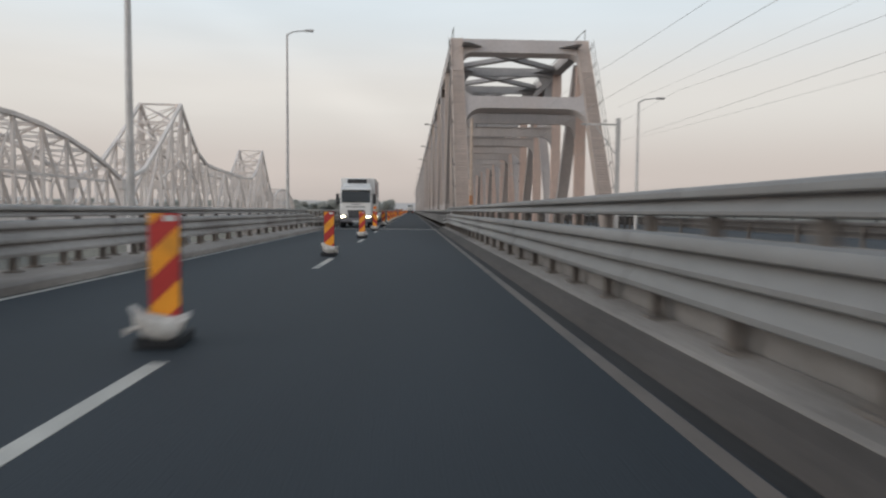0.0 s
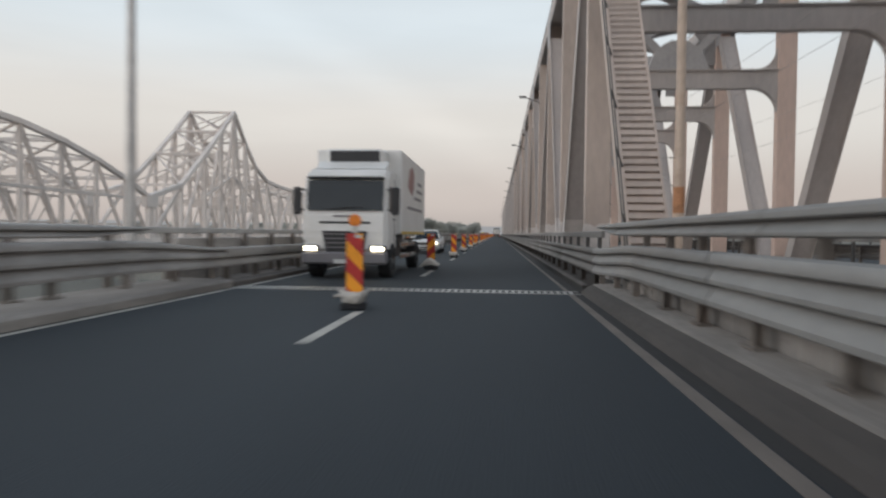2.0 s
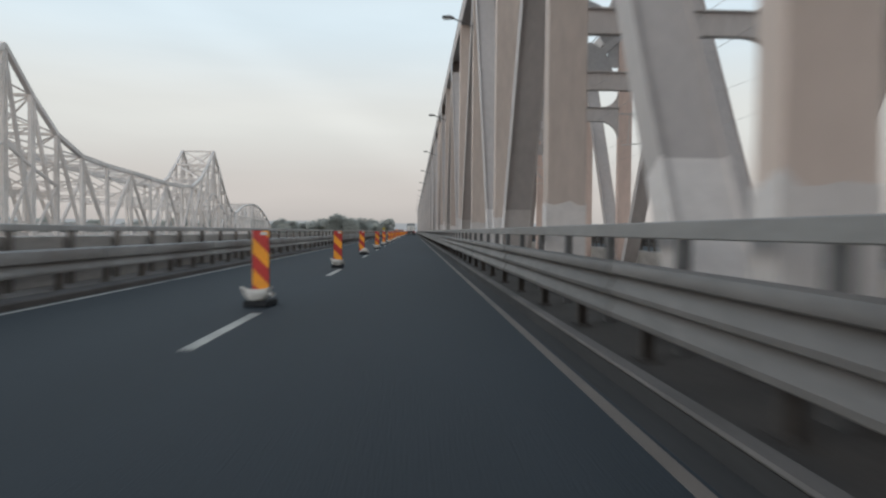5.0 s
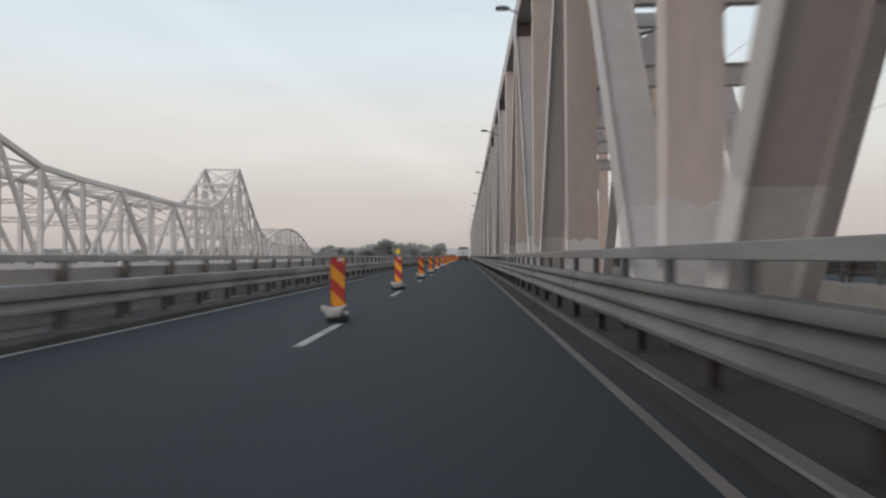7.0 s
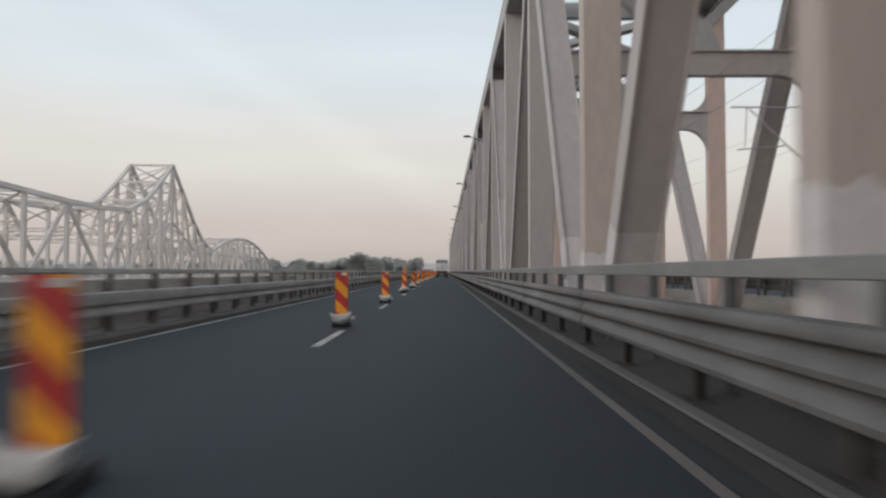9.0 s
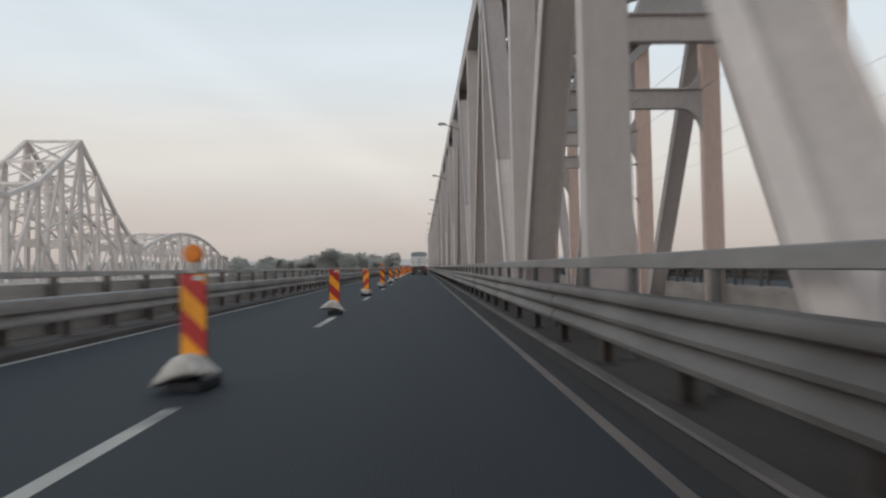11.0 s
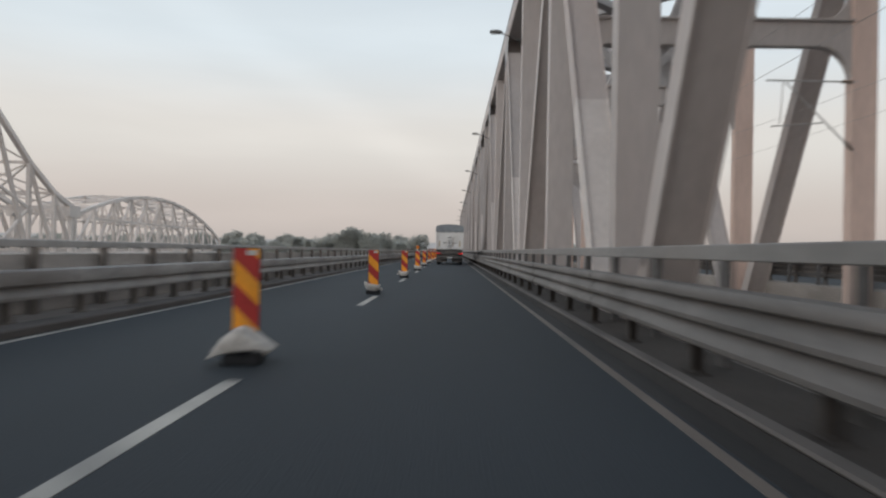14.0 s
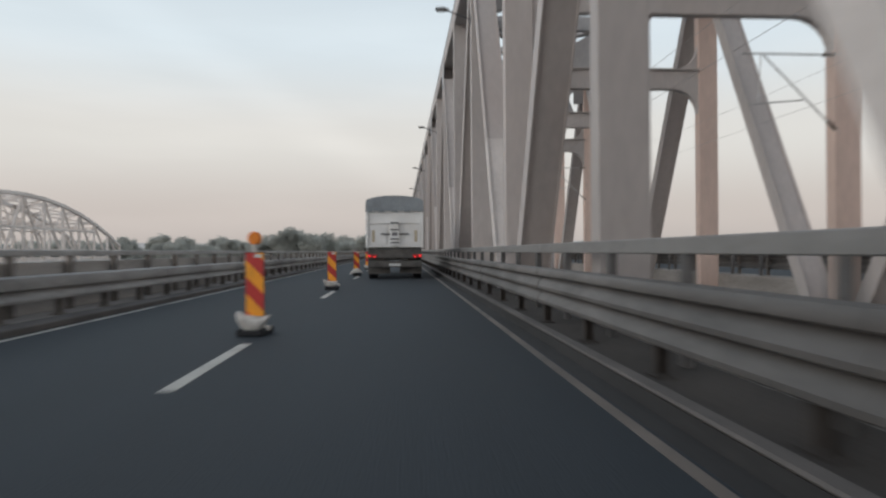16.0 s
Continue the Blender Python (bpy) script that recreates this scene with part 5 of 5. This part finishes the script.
def car(at):
    """White family car facing -y; y = 0 is its front."""
    t = thing("white_car", "white car with lit headlamps in the oncoming lane", "car", at=at)
    def loft(rows, n, power):
        """Rounded sections along y: (y, half width, bottom, top)."""
        verts, faces = [], []
        for y, w, z0, z1 in rows:
            for i in range(n):
                a = 2 * math.pi * (i + 0.5) / n
                c, q = math.cos(a), math.sin(a)
                verts.append((w * math.copysign(abs(c) ** power, c), y, (z0 + z1) / 2 + (z1 - z0) / 2 * math.copysign(abs(q) ** power, q)))
        for j in range(len(rows) - 1):
            for i in range(n):
                k = (i + 1) % n
                faces.append((j * n + i, j * n + k, (j + 1) * n + k, (j + 1) * n + i))
        faces += [tuple(range(n))[::-1], tuple(range((len(rows) - 1) * n, len(rows) * n))]
        bm = bmesh.new()
        vs = [bm.verts.new(v) for v in verts]
        for f in faces:
            face = bm.faces.new([vs[i] for i in f])
            face.smooth = len(f) == 4
        bmesh.ops.recalc_face_normals(bm, faces=bm.faces)
        return bm

    part("body", loft([(-0.03, 0.66, 0.3, 0.62), (0.03, 0.78, 0.24, 0.72), (0.16, 0.87, 0.2, 0.78), (0.5, 0.91, 0.2, 0.84), (1.0, 0.92, 0.2, 0.9), (1.35, 0.92, 0.2, 0.95),
                       (2.4, 0.92, 0.2, 0.97), (3.5, 0.92, 0.21, 0.98), (4.2, 0.88, 0.26, 0.98), (4.42, 0.82, 0.32, 0.92), (4.5, 0.72, 0.38, 0.82)], 40, 0.4), WHITE_PAINT, t)
    for s in (-1, 1):
        part("bonnet_crease", tube(bmesh.new(), (s * 0.42, 0.3, 0.8), (s * 0.5, 1.2, 0.925), 0.03, 0.03, 8), WHITE_PAINT, t)
    part("cabin", loft([(1.12, 0.8, 0.86, 0.95), (1.5, 0.79, 0.86, 1.2), (1.95, 0.74, 0.86, 1.42), (2.45, 0.7, 0.86, 1.485), (3.1, 0.69, 0.86, 1.47), (3.7, 0.67, 0.86, 1.31), (4.1, 0.64, 0.86, 1.0)], 32, 0.45), GLASS_DARK, t, "dark glass all round")
    part("roof", loft([(1.9, 0.58, 1.405, 1.435), (2.3, 0.63, 1.45, 1.51), (3.1, 0.62, 1.43, 1.5), (3.68, 0.56, 1.3, 1.35)], 24, 0.5), WHITE_PAINT, t)
    for s in (-1, 1):
        part("front_pillar", tube(bmesh.new(), (s * 0.83, 1.14, 0.93), (s * 0.6, 1.95, 1.435), 0.035, 0.03, 8), WHITE_PAINT, t)
        part("rear_pillar", tube(bmesh.new(), (s * 0.74, 4.12, 0.97), (s * 0.55, 3.66, 1.33), 0.06, 0.05, 8), WHITE_PAINT, t)
        part("door_pillar", tube(bmesh.new(), (s * 0.79, 2.72, 0.96), (s * 0.64, 2.72, 1.45), 0.028, 0.028, 6), BLACK_PLASTIC, t)
        part("wiper", tube(bmesh.new(), (s * 0.3 - 0.3, 1.2, 0.985), (s * 0.3 + 0.28, 1.28, 1.04), 0.01, seg=6), BLACK_PLASTIC, t)
    for s in (-1, 1):
        lamp = bmesh.new()
        prism(lamp, [(s * 0.48, 0.63), (s * 0.5, 0.7), (s * 0.8, 0.755), (s * 0.86, 0.73), (s * 0.82, 0.64), (s * 0.6, 0.61)][::s], -0.02, 0.2)
        hl = part("headlight", lamp, CHROME, t)
        for cx, r in ((0.58, 0.05), (0.72, 0.062)):
            part("lens", tube(bmesh.new(), (s * cx, -0.035, 0.682), (s * cx, -0.02, 0.682), r, r, 18), HEADLIGHT, hl, "lit headlamp")
        part("mirror", boxes(((s * 0.98 - 0.09, 1.4, 0.94), (s * 0.98 + 0.09, 1.53, 1.07)), bevel=0.035), WHITE_PAINT, t)
        for y in (0.85, 3.5):
            wheel(t, s * 0.82, y, 0.33, CAR_TYRE, CAR_RIM)
    grille = bmesh.new()
    prism(grille, [(-0.5, 0.695), (0.5, 0.695), (0.44, 0.54), (-0.44, 0.54)], -0.045, 0.06)
    part("grille", grille, BLACK_PLASTIC, t)
    for z in (0.57, 0.62, 0.69):
        part("grille_bar", boxes(((-0.46, -0.058, z), (0.46, -0.045, z + 0.016))), CHROME, t)
    part("badge", tube(bmesh.new(), (0, -0.07, 0.63), (0, -0.045, 0.63), 0.06, 0.06, 16), CHROME, t)
    for s in (-1, 1):
        part("fog_lamp", boxes(((s * 0.68 - 0.09, -0.01, 0.36), (s * 0.68 + 0.09, 0.08, 0.43)), bevel=0.015), BLACK_PLASTIC, t)
        part("door_gap", boxes(((s * 0.918 - 0.004, 2.55, 0.4), (s * 0.918 + 0.004, 2.565, 0.9))), BLACK_PLASTIC, t)
    part("lower_intake", boxes(((-0.6, -0.04, 0.33), (0.6, 0.09, 0.42)), bevel=0.02), BLACK_PLASTIC, t)
    part("lower_trim", boxes(((-0.66, -0.045, 0.285), (0.66, 0.06, 0.31)), bevel=0.008), CHROME, t)
    part("number_plate", boxes(((-0.26, -0.06, 0.44), (0.26, -0.035, 0.53))), BAR_GREY, t)
    return t


tipper((1.86, 284.2, 0))
box_lorry((-1.95, 43.2, 0))
car((-2.3, 66.8, 0))


# ---- trees and houses on the far bank ----
def tree_meshes(seed, height, spread):
    r = random.Random(seed)
    trunk = bmesh.new()
    tube(trunk, (0, 0, -1.0), (0, 0, height * 0.45), 0.35, 0.2, 8)
    tips = []
    for i in range(9):
        a = r.uniform(0, 6.28)
        z0 = height * r.uniform(0.22, 0.45)
        tip = Vector((math.cos(a) * spread * r.uniform(0.3, 0.75), math.sin(a) * spread * r.uniform(0.3, 0.75), height * r.uniform(0.45, 0.9)))
        tube(trunk, (0, 0, z0), tip, 0.14, 0.04, 6)
        tips.append(tip)
    verts, faces = [], []
    clumps = tips + [Vector((r.uniform(-0.7, 0.7) * spread, r.uniform(-0.7, 0.7) * spread, height * r.uniform(0.3, 0.85))) for _ in range(16)]
    for c in clumps:
        rad = spread * r.uniform(0.22, 0.42)
        for _ in range(190):
            d = Vector((r.gauss(0, 1), r.gauss(0, 1), r.gauss(0, 0.75)))
            d = d.normalized() * rad * r.uniform(0.35, 1.08)
            p = c + d
            if p.z > height or p.z < height * 0.12:
                continue
            u = Vector((r.gauss(0, 1), r.gauss(0, 1), r.gauss(0, 1))).normalized() * r.uniform(0.26, 0.5)
            v = u.orthogonal().normalized() * r.uniform(0.18, 0.35)
            k = len(verts)
            verts += [p - u, p + v, p + u, p - v]
            faces.append((k, k + 1, k + 2, k + 3))
    me = bpy.data.meshes.new("crown")
    me.from_pydata([tuple(v) for v in verts], [], faces)
    me.materials.append(LEAF)
    return link_mesh("trunk", trunk, BARK), me


KINDS = [tree_meshes(3, 19, 8.0), tree_meshes(8, 15.5, 7.0), tree_meshes(21, 11.5, 6.0)]


def tree(kind, x, y, z, rz, k):
    t = thing("tree", "hazy leafy tree on the river bank", "tree", "trees on the far bank", at=(x, y, z), rz=rz)
    t.scale = (k, k, k)
    part("trunk", KINDS[kind][0], BARK, t)
    part("crown", KINDS[kind][1], LEAF, t)
    return t


rng = random.Random(11)
for x, y, kind in ((-58, 655, 0), (-66, 650, 0), (-50, 648, 1), (-75, 660, 1), (-42, 668, 1), (-84, 655, 2), (-34, 690, 2), (-62, 672, 0), (-22, 720, 1), (-95, 690, 2)):
    tree(kind, x, y, -4.0, rng.uniform(0, 360), rng.uniform(0.95, 1.15))
for i in range(64):
    x = -96 - i * 6 + rng.uniform(-5, 5)
    tree(1 + i % 2, x, 640 + rng.uniform(-30, 90), -7.6, rng.uniform(0, 360), rng.uniform(0.85, 1.3))
for i in range(30):
    tree(i % 2, -36 - i * 8 + rng.uniform(-4, 4), 715 + rng.uniform(-10, 60), -7.5, rng.uniform(0, 360), rng.uniform(0.9, 1.2))
for i in range(8):
    tree(1 + i % 2, 34 + i * 14 + rng.uniform(-4, 4), 650 + rng.uniform(0, 60), -5.0, rng.uniform(0, 360), rng.uniform(0.8, 1.1))


def house(x, y, z, rz):
    h = thing("house", "small pale house with a tiled roof among the trees", "house", "houses on the far bank", at=(x, y, z), rz=rz)
    part("wall", boxes(((-5, -4, 0), (5, 4, 5.2))), PLASTER, h)
    part("roof", prism(bmesh.new(), [(-4.6, 5.1), (4.6, 5.1), (0, 8.0)], -5.4, 5.4, axis="x"), TILE, h)
    for i in range(4):
        for zz in (1.0, 3.3):
            part("window", boxes(((-4.2 + i * 2.4, -4.05, zz), (-3.1 + i * 2.4, -3.98, zz + 1.3)), bevel=0.02), GLASS_DARK, h)
    return h


for x, y, rz in ((-12, 735, 5), (-28, 750, -10), (-120, 720, 20), (-190, 700, -15)):
    house(x, y, -5.0, rz)


# ---- upright concrete panels behind the approach guard rail ----
upstand = thing("wall_panels", "pale upright concrete panels behind the approach guard rail", "concrete panels", kind="structure", at=(4.75, 0, 0.2))
backing = boxes(((0.06, -20, -0.5), (0.1, 39.6, 0.6)))
part("backing", backing, PARAPET, upstand)
panel = link_mesh("panel", boxes(((0.0, 0.012, -0.2), (0.06, 0.318, 0.62)), bevel=0.012), PARAPET)
for i in range(178):
    part("panel", panel, PARAPET, upstand, m=pose(0, -19.5 + i * 0.33, 0))
